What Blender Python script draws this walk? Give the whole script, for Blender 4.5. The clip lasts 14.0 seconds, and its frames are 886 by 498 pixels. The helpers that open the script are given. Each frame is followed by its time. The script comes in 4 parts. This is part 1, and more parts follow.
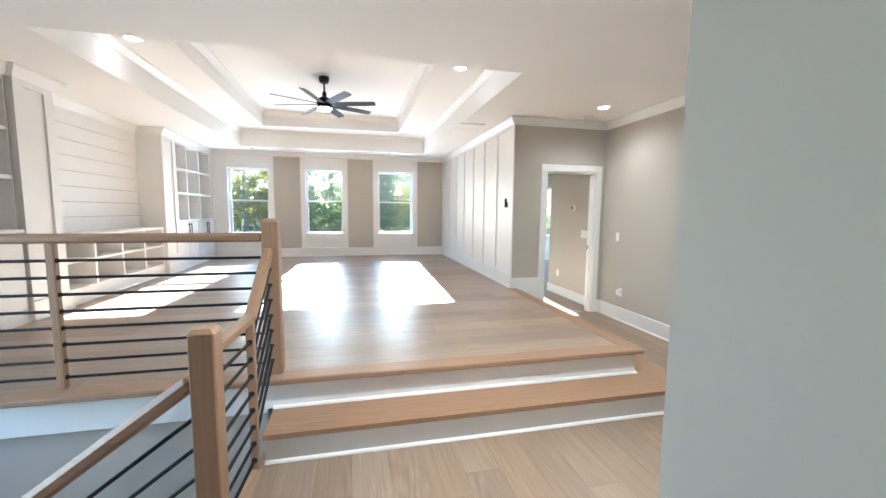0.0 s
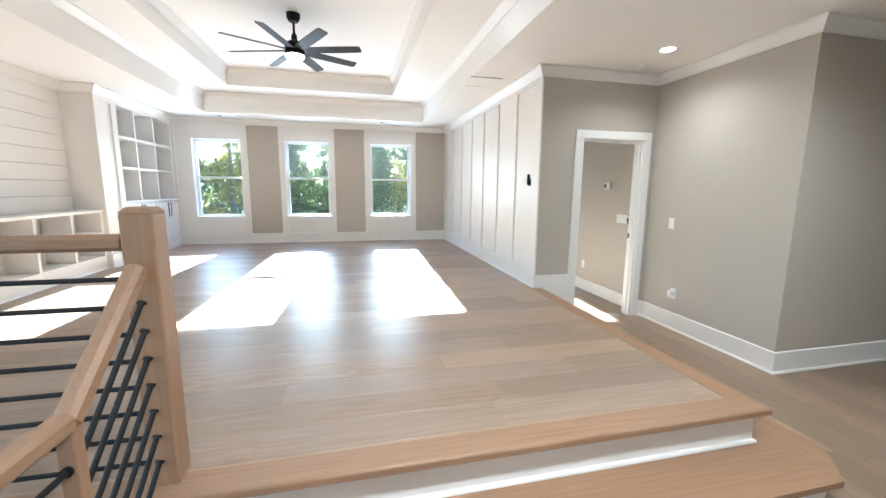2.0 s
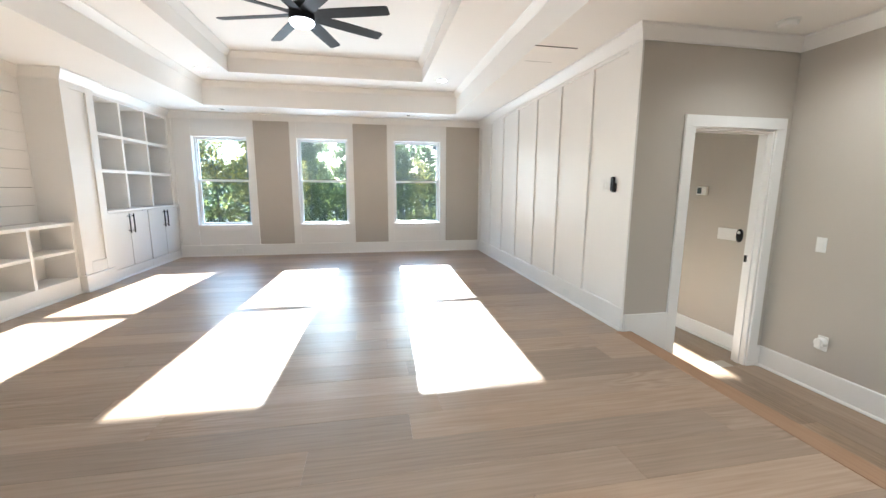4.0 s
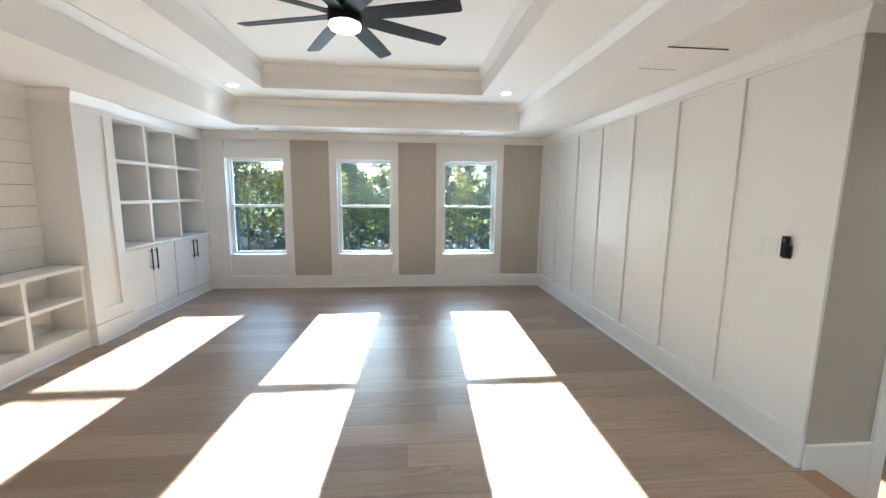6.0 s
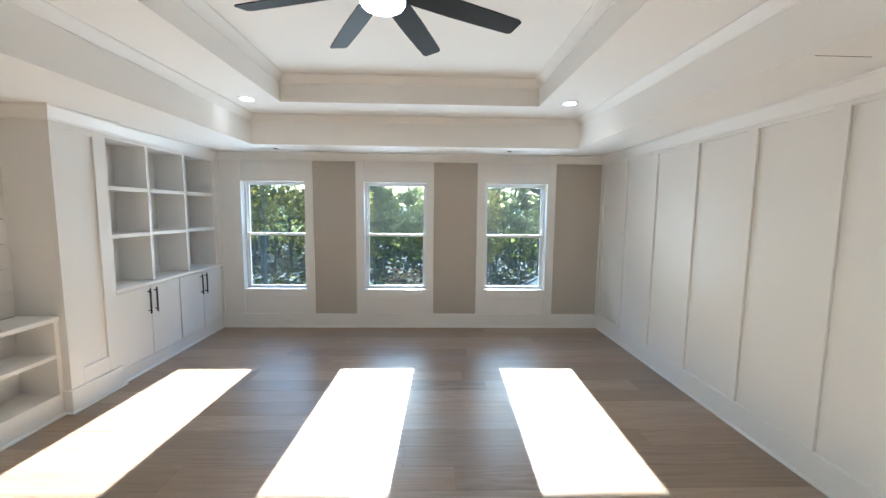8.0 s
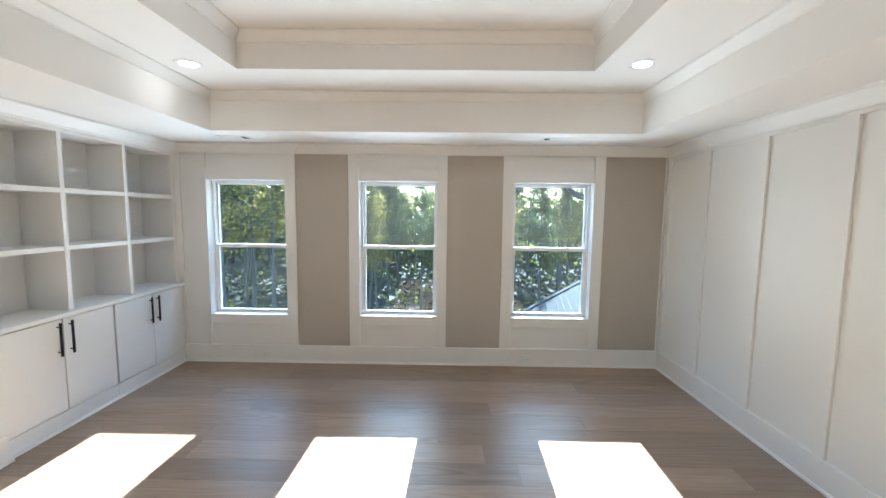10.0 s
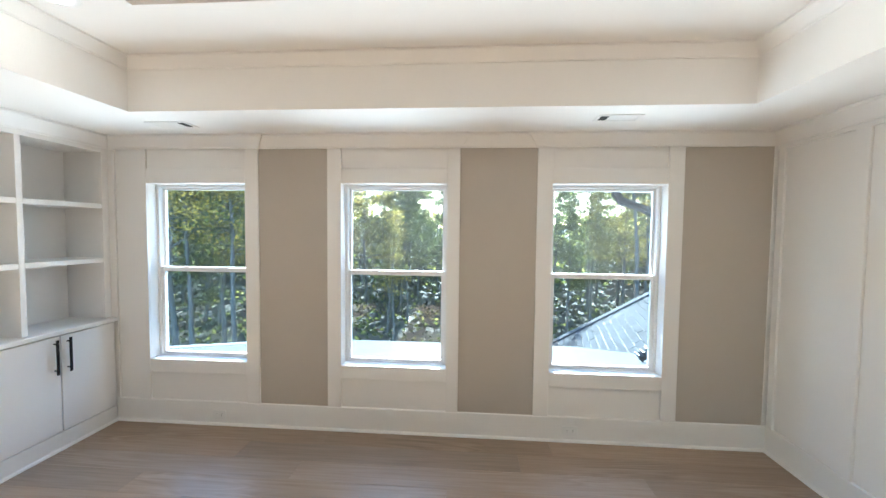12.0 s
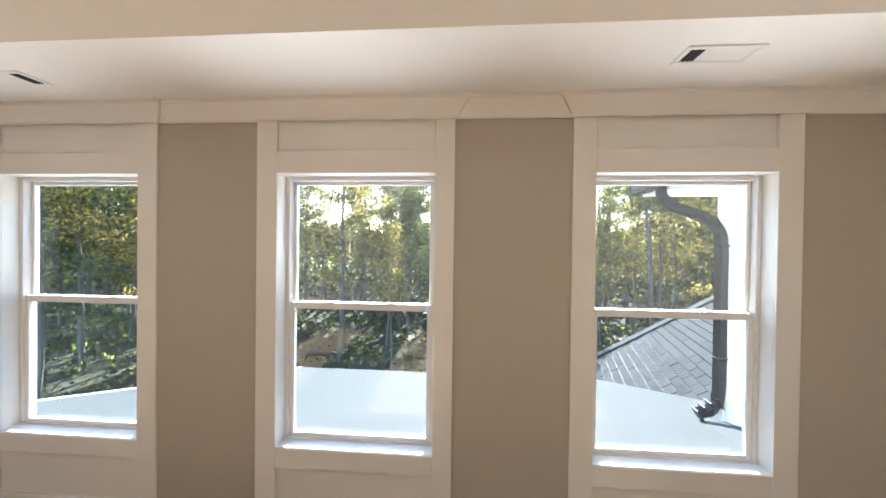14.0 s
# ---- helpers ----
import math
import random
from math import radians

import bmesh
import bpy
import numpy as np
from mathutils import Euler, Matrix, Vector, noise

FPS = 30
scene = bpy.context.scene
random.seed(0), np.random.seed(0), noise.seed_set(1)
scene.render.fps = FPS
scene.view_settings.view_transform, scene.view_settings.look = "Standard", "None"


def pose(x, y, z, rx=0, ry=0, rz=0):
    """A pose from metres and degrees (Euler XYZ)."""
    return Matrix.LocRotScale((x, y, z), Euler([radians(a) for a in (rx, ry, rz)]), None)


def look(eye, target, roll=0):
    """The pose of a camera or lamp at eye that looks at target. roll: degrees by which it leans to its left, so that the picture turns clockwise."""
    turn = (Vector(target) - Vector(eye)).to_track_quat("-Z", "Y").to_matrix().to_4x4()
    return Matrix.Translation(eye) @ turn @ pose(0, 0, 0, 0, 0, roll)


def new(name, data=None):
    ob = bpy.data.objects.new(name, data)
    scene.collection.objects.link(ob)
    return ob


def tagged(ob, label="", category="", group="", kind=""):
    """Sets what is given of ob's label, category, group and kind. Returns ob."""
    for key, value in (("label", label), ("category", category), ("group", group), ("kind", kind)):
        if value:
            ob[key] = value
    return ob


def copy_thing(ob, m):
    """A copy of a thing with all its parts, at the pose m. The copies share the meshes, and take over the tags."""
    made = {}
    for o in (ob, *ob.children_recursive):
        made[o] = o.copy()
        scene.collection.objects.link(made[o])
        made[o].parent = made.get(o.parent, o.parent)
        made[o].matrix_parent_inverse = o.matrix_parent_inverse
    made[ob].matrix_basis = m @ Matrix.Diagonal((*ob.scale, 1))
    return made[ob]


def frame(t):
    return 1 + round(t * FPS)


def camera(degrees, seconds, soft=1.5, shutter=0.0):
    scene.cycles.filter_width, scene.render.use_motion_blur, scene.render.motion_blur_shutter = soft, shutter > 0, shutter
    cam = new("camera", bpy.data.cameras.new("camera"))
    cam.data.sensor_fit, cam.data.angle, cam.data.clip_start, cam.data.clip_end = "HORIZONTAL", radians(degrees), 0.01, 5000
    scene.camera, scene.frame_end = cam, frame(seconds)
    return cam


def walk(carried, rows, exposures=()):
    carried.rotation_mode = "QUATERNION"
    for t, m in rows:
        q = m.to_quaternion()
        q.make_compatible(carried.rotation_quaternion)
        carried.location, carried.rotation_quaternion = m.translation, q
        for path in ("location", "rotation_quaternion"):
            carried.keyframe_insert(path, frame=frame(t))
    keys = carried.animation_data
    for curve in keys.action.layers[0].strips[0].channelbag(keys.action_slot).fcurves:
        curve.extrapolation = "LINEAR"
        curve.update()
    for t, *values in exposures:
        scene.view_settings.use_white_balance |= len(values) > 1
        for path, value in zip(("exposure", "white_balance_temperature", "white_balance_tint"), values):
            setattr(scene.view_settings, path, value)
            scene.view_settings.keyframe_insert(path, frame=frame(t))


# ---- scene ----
cam = camera(97.9, 14.0)
PATH = [
    (0, (0.271, 0.493, 1.479), (0.713, 2.434, 1.281), 0.5),
    (0.5, (0.32, 0.822, 1.457), (0.781, 2.756, 1.234), 0.5),
    (1, (0.376, 1.107, 1.475), (0.851, 3.029, 1.195), 0.6),
    (1.5, (0.422, 1.372, 1.49), (0.892, 3.293, 1.193), 0.6),
    (2, (0.441, 1.633, 1.488), (0.89, 3.558, 1.18), 0.5),
    (2.5, (0.441, 1.914, 1.497), (0.869, 3.842, 1.184), 0.6),
    (3, (0.449, 2.21, 1.474), (0.861, 4.141, 1.159), 0.6),
    (3.2, (0.444, 2.336, 1.486), (0.857, 4.267, 1.172), 0.4),
    (5.5, (0.275, 3.499, 1.766), (0.483, 5.465, 1.464), 0.6),
    (6, (0.257, 3.748, 1.874), (0.437, 5.72, 1.591), 0.6),
    (6.5, (0.231, 3.915, 1.983), (0.362, 5.895, 1.731), 0.6),
    (7, (0.145, 4.117, 2.014), (0.241, 6.101, 1.78), 0.6),
    (7.5, (0.093, 4.335, 2.022), (0.167, 6.323, 1.811), 0.7),
    (8, (0.087, 4.609, 2.018), (0.145, 6.598, 1.816), 0.6),
    (10.5, (0.127, 6.007, 2.043), (0.059, 7.999, 1.877), 0.6),
    (11, (0.13, 6.28, 2.043), (0.014, 8.272, 1.904), 0.5),
    (11.5, (0.143, 6.555, 2.021), (0.013, 8.547, 1.899), 0.6),
    (12, (0.199, 6.841, 2.009), (0.054, 8.834, 1.916), 0.6),
    (12.5, (0.194, 7.119, 1.982), (0.039, 9.112, 1.916), 0.6),
    (13, (0.174, 7.385, 1.991), (0.01, 9.378, 1.938), 0.7),
    (13.5, (0.183, 7.606, 1.997), (0.019, 9.599, 1.956), 0.6),
    (14, (0.214, 7.857, 2.005), (0.051, 9.85, 1.986), 0.7),
]
walk(cam, [(t, look(eye, target, roll)) for t, eye, target, roll in PATH],
     [(0, 5.2, 5550, 4), (1.5, 5.2, 5400, 3), (3, 5.1, 5750, 5), (5.5, 4.62, 5650, 2), (7.5, 4.4, 5650, 2), (11, 4.68, 5850, 3), (12.5, 4.8, 5950, 3), (13.5, 4.6, 6150, 5), (14, 4.42, 7000, 11)])


# ---- world, sun, exposure ----
CAN_POWER, FAN_ANGLE = 0.12, 28.0
HALL_CAN_POWER = 4.6
SUN_ELEV, SUN_AZ = 20.6, 2.1          # degrees; the sun stands ahead of the walk, a touch to the right
world = bpy.data.worlds.new("sky")
scene.world = world
world.use_nodes = True
wn = world.node_tree.nodes
sky = wn.new("ShaderNodeTexSky")
sky.sky_type, sky.sun_disc = "NISHITA", False
sky.dust_density, sky.air_density = 0.5, 1.0
sky.sun_elevation, sky.sun_rotation = radians(SUN_ELEV), radians(SUN_AZ)
wn["Background"].inputs["Strength"].default_value = 0.075
world.node_tree.links.new(sky.outputs[0], wn["Background"].inputs["Color"])
sun_data = bpy.data.lights.new("sun", "SUN")
sun_data.energy, sun_data.angle, sun_data.color = 2.9, radians(0.5), (1.0, 0.95, 0.87)
sun = new("sun", sun_data)
se, sa = radians(SUN_ELEV), radians(SUN_AZ)
SUN_DIR = Vector((math.sin(sa) * math.cos(se), math.cos(sa) * math.cos(se), math.sin(se)))
sun.matrix_world = look(SUN_DIR * 40, (0, 0, 0))


def opening_light(eye, target, w, h, power):
    """A lamp standing in for daylight through one opening: the sky and the sunlit roof below it."""
    d = bpy.data.lights.new("window_daylight", "AREA")
    d.shape, d.size, d.size_y, d.energy, d.color = "RECTANGLE", w, h, power, (0.95, 0.98, 1.0)
    d.spread = radians(105)
    o = new("window_daylight", d)
    o.matrix_world = look(eye, target)


WINDOW_POWER = 0.43
for wx in (-2.012, -0.402, 1.218):
    opening_light((wx, 9.85, 1.65), (wx, 0, 6.8), 0.70, 1.34, WINDOW_POWER)
# fill lamp in an unseen west opening, added to brighten hall and steps
opening_light((-3.16, 2.24, 1.45), (0, 2.24, 1.45), 1.4, 2.0, WINDOW_POWER * 0.9)


# ---- materials ----
def mat(name, color, rough=0.5, metal=0.0, vary=0.06, scale=3.0, fine=60.0, bump=0.02, island=False, objrand=0.0, coat=0.0, spec=0.5):
    m = bpy.data.materials.new(name)
    m.use_nodes = True
    nt = m.node_tree
    n, l = nt.nodes, nt.links
    b = n["Principled BSDF"]
    b.inputs["Roughness"].default_value, b.inputs["Metallic"].default_value = rough, metal
    b.inputs["Coat Weight"].default_value = coat
    b.inputs["Specular IOR Level"].default_value = spec
    tc = n.new("ShaderNodeTexCoord")
    big, small = n.new("ShaderNodeTexNoise"), n.new("ShaderNodeTexNoise")
    big.inputs["Scale"].default_value, small.inputs["Scale"].default_value = scale, fine
    big.inputs["Detail"].default_value = 4
    for x in (big, small):
        l.new(tc.outputs["Object"], x.inputs["Vector"])
    mix = n.new("ShaderNodeMath")
    mix.operation = "MULTIPLY_ADD"
    mix.inputs[1].default_value, mix.inputs[2].default_value = 0.35, 0.0
    l.new(small.outputs[0], mix.inputs[0])
    add = n.new("ShaderNodeMath")
    l.new(mix.outputs[0], add.inputs[0])
    l.new(big.outputs[0], add.inputs[1])
    hs = n.new("ShaderNodeHueSaturation")
    hs.inputs["Color"].default_value = (*color, 1)
    rng = n.new("ShaderNodeMapRange")
    rng.inputs["From Min"].default_value, rng.inputs["From Max"].default_value = 0.35, 1.0
    rng.inputs["To Min"].default_value, rng.inputs["To Max"].default_value = 1 - vary, 1 + vary
    l.new(add.outputs[0], rng.inputs["Value"])
    val = rng.outputs[0]
    if island or objrand:
        src = n.new("ShaderNodeNewGeometry").outputs["Random Per Island"] if island else n.new("ShaderNodeObjectInfo").outputs["Random"]
        r2 = n.new("ShaderNodeMapRange")
        a = objrand or 0.3
        r2.inputs["To Min"].default_value, r2.inputs["To Max"].default_value = 1 - a, 1 + a
        l.new(src, r2.inputs["Value"])
        mu = n.new("ShaderNodeMath")
        mu.operation = "MULTIPLY"
        l.new(val, mu.inputs[0]), l.new(r2.outputs[0], mu.inputs[1])
        val = mu.outputs[0]
    l.new(val, hs.inputs["Value"])
    l.new(hs.outputs[0], b.inputs["Base Color"])
    rr = n.new("ShaderNodeMapRange")
    rr.inputs["To Min"].default_value, rr.inputs["To Max"].default_value = max(0.02, rough - 0.06), min(1, rough + 0.06)
    l.new(big.outputs[0], rr.inputs["Value"]), l.new(rr.outputs[0], b.inputs["Roughness"])
    if bump:
        bp = n.new("ShaderNodeBump")
        bp.inputs["Strength"].default_value, bp.inputs["Distance"].default_value = 0.35, bump
        l.new(small.outputs[0], bp.inputs["Height"]), l.new(bp.outputs[0], b.inputs["Normal"])
    return m


def wood(name, dark, light, rough, axis, tone=0.16, coat=0.0, knots=True, ring=1.0):
    """Oak: long grain along one axis, cathedral figure, board-to-board tone."""
    m = bpy.data.materials.new(name)
    m.use_nodes = True
    n, l = m.node_tree.nodes, m.node_tree.links
    b = n["Principled BSDF"]
    tc, oi = n.new("ShaderNodeTexCoord"), n.new("ShaderNodeObjectInfo")
    off = n.new("ShaderNodeVectorMath")
    off.operation = "MULTIPLY_ADD"
    comb = n.new("ShaderNodeCombineXYZ")
    for i in range(3):
        l.new(oi.outputs["Random"], comb.inputs[i])
    off.inputs[1].default_value = (37.0, 53.0, 71.0)
    l.new(comb.outputs[0], off.inputs[0]), l.new(tc.outputs["Object"], off.inputs[2])
    s = [22.0, 22.0, 22.0]
    s[axis] = 0.9
    mp = n.new("ShaderNodeMapping")
    mp.inputs["Scale"].default_value = s
    l.new(off.outputs[0], mp.inputs["Vector"])
    grain = n.new("ShaderNodeTexNoise")
    grain.inputs["Scale"].default_value, grain.inputs["Detail"].default_value = 3.0, 7
    l.new(mp.outputs[0], grain.inputs["Vector"])
    s2 = [7.0 * ring, 7.0 * ring, 7.0 * ring]
    s2[axis] = 0.75
    mp2 = n.new("ShaderNodeMapping")
    mp2.inputs["Scale"].default_value = s2
    l.new(off.outputs[0], mp2.inputs["Vector"])
    fig = n.new("ShaderNodeTexNoise")
    fig.inputs["Scale"].default_value, fig.inputs["Detail"].default_value, fig.inputs["Distortion"].default_value = 1.1, 2, 0.6
    l.new(mp2.outputs[0], fig.inputs["Vector"])
    # growth rings: contours of the smooth field
    mul = n.new("ShaderNodeMath")
    mul.operation, mul.inputs[1].default_value = "MULTIPLY", 9.0
    l.new(fig.outputs[0], mul.inputs[0])
    fr = n.new("ShaderNodeMath")
    fr.operation = "PINGPONG"
    fr.inputs[1].default_value = 0.5
    l.new(mul.outputs[0], fr.inputs[0])
    # the figure shows only in patches of a board
    msk, mr = n.new("ShaderNodeTexNoise"), n.new("ShaderNodeMapRange")
    s3 = [2.6, 2.6, 2.6]
    s3[axis] = 0.9
    mp3 = n.new("ShaderNodeMapping")
    mp3.inputs["Scale"].default_value = s3
    l.new(off.outputs[0], mp3.inputs["Vector"]), l.new(mp3.outputs[0], msk.inputs["Vector"])
    msk.inputs["Scale"].default_value, msk.inputs["Detail"].default_value = 1.0, 1
    mr.inputs["From Min"].default_value, mr.inputs["From Max"].default_value = 0.54, 0.66
    mr.inputs["To Min"].default_value, mr.inputs["To Max"].default_value = 0.05, 0.80
    l.new(msk.outputs[0], mr.inputs["Value"])
    mm = n.new("ShaderNodeMath")
    mm.operation = "MULTIPLY"
    half = n.new("ShaderNodeMath")
    half.operation, half.inputs[1].default_value = "SUBTRACT", 0.25
    l.new(fr.outputs[0], half.inputs[0]), l.new(half.outputs[0], mm.inputs[0]), l.new(mr.outputs[0], mm.inputs[1])
    a0 = n.new("ShaderNodeMath")
    a0.operation, a0.inputs[1].default_value, a0.inputs[2].default_value = "MULTIPLY_ADD", 0.8, 0.1
    l.new(grain.outputs[0], a0.inputs[0])
    a1 = n.new("ShaderNodeMath")
    l.new(mm.outputs[0], a1.inputs[0]), l.new(a0.outputs[0], a1.inputs[1])
    rg = n.new("ShaderNodeMapRange")
    rg.inputs["From Min"].default_value, rg.inputs["From Max"].default_value = 0.12, 0.88
    l.new(a1.outputs[0], rg.inputs["Value"])
    ramp = n.new("ShaderNodeMix")
    ramp.data_type = "RGBA"
    ramp.inputs[6].default_value, ramp.inputs[7].default_value = (*dark, 1), (*light, 1)
    l.new(rg.outputs[0], ramp.inputs[0])
    hs = n.new("ShaderNodeHueSaturation")
    tr = n.new("ShaderNodeMapRange")
    tr.inputs["To Min"].default_value, tr.inputs["To Max"].default_value = 1 - tone, 1 + tone
    l.new(oi.outputs["Random"], tr.inputs["Value"]), l.new(tr.outputs[0], hs.inputs["Value"])
    l.new(ramp.outputs[2], hs.inputs["Color"]), l.new(hs.outputs[0], b.inputs["Base Color"])
    # boards differ in warmth too
    w1, w2, w3 = n.new("ShaderNodeMath"), n.new("ShaderNodeMath"), n.new("ShaderNodeMapRange")
    w1.operation, w1.inputs[1].default_value, w2.operation = "MULTIPLY", 13.7, "FRACT"
    w3.inputs["To Min"].default_value, w3.inputs["To Max"].default_value = 1 - 0.5 * tone, 1 + 0.5 * tone
    l.new(oi.outputs["Random"], w1.inputs[0]), l.new(w1.outputs[0], w2.inputs[0]), l.new(w2.outputs[0], w3.inputs["Value"]), l.new(w3.outputs[0], hs.inputs["Saturation"])
    rr = n.new("ShaderNodeMapRange")
    rr.inputs["To Min"].default_value, rr.inputs["To Max"].default_value = rough + 0.05, rough - 0.05
    l.new(grain.outputs[0], rr.inputs["Value"]), l.new(rr.outputs[0], b.inputs["Roughness"])
    b.inputs["Coat Weight"].default_value = coat
    bp = n.new("ShaderNodeBump")
    bp.inputs["Strength"].default_value, bp.inputs["Distance"].default_value = 0.25, 0.002
    l.new(grain.outputs[0], bp.inputs["Height"]), l.new(bp.outputs[0], b.inputs["Normal"])
    return m


def glow(name, color, strength):
    m = bpy.data.materials.new(name)
    m.use_nodes = True
    b = m.node_tree.nodes["Principled BSDF"]
    b.inputs["Base Color"].default_value = (0.9, 0.9, 0.9, 1)
    b.inputs["Emission Color"].default_value, b.inputs["Emission Strength"].default_value = (*color, 1), strength
    return m


def glass_mat(dust_haze):
    """Double glazing; the argument sets how thick the dusty, glare-hazed film on it is."""
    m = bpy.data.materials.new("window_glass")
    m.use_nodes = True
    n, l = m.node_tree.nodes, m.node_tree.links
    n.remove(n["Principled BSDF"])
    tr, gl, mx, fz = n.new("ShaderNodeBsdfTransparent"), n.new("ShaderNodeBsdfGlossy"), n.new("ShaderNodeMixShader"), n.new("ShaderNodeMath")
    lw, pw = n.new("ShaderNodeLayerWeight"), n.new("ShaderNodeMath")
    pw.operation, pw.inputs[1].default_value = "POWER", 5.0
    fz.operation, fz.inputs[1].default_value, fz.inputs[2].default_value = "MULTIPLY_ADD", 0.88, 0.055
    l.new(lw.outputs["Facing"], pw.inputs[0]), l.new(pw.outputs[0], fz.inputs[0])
    # blue-grey tint put in to dim the bright view outside
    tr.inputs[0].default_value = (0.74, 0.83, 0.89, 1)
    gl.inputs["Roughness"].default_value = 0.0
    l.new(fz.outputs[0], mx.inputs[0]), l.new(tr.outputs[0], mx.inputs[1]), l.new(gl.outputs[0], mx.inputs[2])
    # a thin film that catches the sun: dusty specks plus haze imitating lens glare
    tc, nz, rg, du, m2 = n.new("ShaderNodeTexCoord"), n.new("ShaderNodeTexNoise"), n.new("ShaderNodeMapRange"), n.new("ShaderNodeBsdfTranslucent"), n.new("ShaderNodeMixShader")
    nz.inputs["Scale"].default_value, nz.inputs["Detail"].default_value = 55.0, 6
    rg.inputs["From Min"].default_value, rg.inputs["From Max"].default_value = 0.35, 0.75
    rg.inputs["To Min"].default_value, rg.inputs["To Max"].default_value = 0.15 * dust_haze, 1.6 * dust_haze
    du.inputs[0].default_value = (0.9, 0.93, 1.0, 1)
    l.new(tc.outputs["Object"], nz.inputs["Vector"]), l.new(nz.outputs[0], rg.inputs["Value"]), l.new(rg.outputs[0], m2.inputs[0])
    l.new(mx.outputs[0], m2.inputs[1]), l.new(du.outputs[0], m2.inputs[2])
    l.new(m2.outputs[0], n["Material Output"].inputs["Surface"])
    return m


def leaf_mat(name, c1, c2):
    m = bpy.data.materials.new(name)
    m.use_nodes = True
    n, l = m.node_tree.nodes, m.node_tree.links
    b = n["Principled BSDF"]
    g = n.new("ShaderNodeNewGeometry")
    mix = n.new("ShaderNodeMix")
    mix.data_type = "RGBA"
    # c1 paints leaves in shade, c2 sunlit ones; the power keeps highlights rare
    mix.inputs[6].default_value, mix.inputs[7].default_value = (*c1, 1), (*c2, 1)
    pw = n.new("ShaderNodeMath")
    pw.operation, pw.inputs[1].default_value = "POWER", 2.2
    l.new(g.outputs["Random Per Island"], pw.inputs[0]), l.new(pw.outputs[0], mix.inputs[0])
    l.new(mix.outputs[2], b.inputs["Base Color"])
    b.inputs["Roughness"].default_value, b.inputs["Specular IOR Level"].default_value = 0.6, 0.2
    tl = n.new("ShaderNodeBsdfTranslucent")
    l.new(mix.outputs[2], tl.inputs[0])
    ms = n.new("ShaderNodeMixShader")
    ms.inputs[0].default_value = 0.55
    l.new(b.outputs[0], ms.inputs[1]), l.new(tl.outputs[0], ms.inputs[2])
    l.new(ms.outputs[0], n["Material Output"].inputs["Surface"])
    return m


WHITE = mat("white_trim_paint", (0.80, 0.79, 0.77), 0.38, vary=0.02, scale=1.5, fine=90, bump=0.0015)
CEIL = mat("ceiling_paint", (0.82, 0.81, 0.79), 0.85, vary=0.02, scale=1.2, fine=140, bump=0.002)
GREIGE = mat("greige_wall_paint", (0.47, 0.431, 0.378), 0.7, vary=0.025, scale=1.3, fine=160, bump=0.0004)
OAK_UP = wood("washed_oak_plank", (0.222, 0.153, 0.104), (0.40, 0.304, 0.228), 0.37, 0, tone=0.18)
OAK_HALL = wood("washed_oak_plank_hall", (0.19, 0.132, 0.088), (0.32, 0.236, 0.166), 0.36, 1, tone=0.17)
OAK_TRIM = wood("natural_oak_stair_part", (0.240, 0.136, 0.077), (0.352, 0.221, 0.133), 0.48, 0, tone=0.05, ring=1.6)
OAK_Y = wood("natural_oak_along_side", (0.240, 0.136, 0.077), (0.352, 0.221, 0.133), 0.48, 1, tone=0.05, ring=1.6)
OAK_Z = wood("natural_oak_upright", (0.240, 0.136, 0.077), (0.352, 0.221, 0.133), 0.48, 2, tone=0.05, ring=1.6)
BLACK = mat("matte_black_metal", (0.010, 0.010, 0.011), 0.55, metal=0.0, spec=0.25, vary=0.15, bump=0.001)
FANBLK = mat("black_fan_finish", (0.008, 0.008, 0.009), 0.5, vary=0.15, bump=0.001, spec=0.2)
PLASTIC = mat("white_plastic", (0.78, 0.78, 0.76), 0.35, vary=0.01, bump=0)
VINYL = mat("white_vinyl", (0.80, 0.81, 0.82), 0.35, vary=0.01, bump=0)
BROWN = mat("dark_brown_door_paint", (0.105, 0.082, 0.068), 0.45, vary=0.05, bump=0.001)
DARK = mat("dark_slot", (0.02, 0.02, 0.02), 0.8, vary=0.1, bump=0)
SCREEN = mat("grey_display", (0.10, 0.12, 0.11), 0.25, vary=0.03, bump=0)
GLASS, GLASS_HAZY, GLASS_DUST_GLARE = glass_mat(0.0002), glass_mat(0.0008), glass_mat(0.0034)
LAMP = glow("lit_lens", (1.0, 0.95, 0.88), 1.2)
FANLAMP = glow("lit_fan_lens", (0.93, 0.96, 1.0), 0.5)
SHINGLE = mat("grey_asphalt_shingle", (0.036, 0.039, 0.045), 0.95, vary=0.18, scale=6, fine=120, bump=0.003, objrand=0.30, spec=0.05)
ROOFING = mat("grey_roof_surface", (0.058, 0.062, 0.068), 0.95, vary=0.10, scale=1.4, fine=90, bump=0.004, spec=0.05)
SIDING = mat("white_siding_paint", (0.78, 0.79, 0.80), 0.55, vary=0.03, bump=0.001)
GUTTER = mat("black_aluminium_gutter", (0.02, 0.021, 0.024), 0.3, metal=0.4, vary=0.1, bump=0)
BARK = mat("bark", (0.10, 0.095, 0.088), 0.9, vary=0.35, scale=4, fine=25, bump=0.03)
LITTER = mat("leaf_litter_ground", (0.034, 0.032, 0.018), 0.95, vary=0.4, scale=0.8, fine=9, bump=0.05)
# leaf colours stretched from shade-dark to sunlit, so the contrast is painted in
LEAF_A = leaf_mat("green_leaves_lit_shaded", (0.008, 0.024, 0.022), (0.33, 0.33, 0.08))
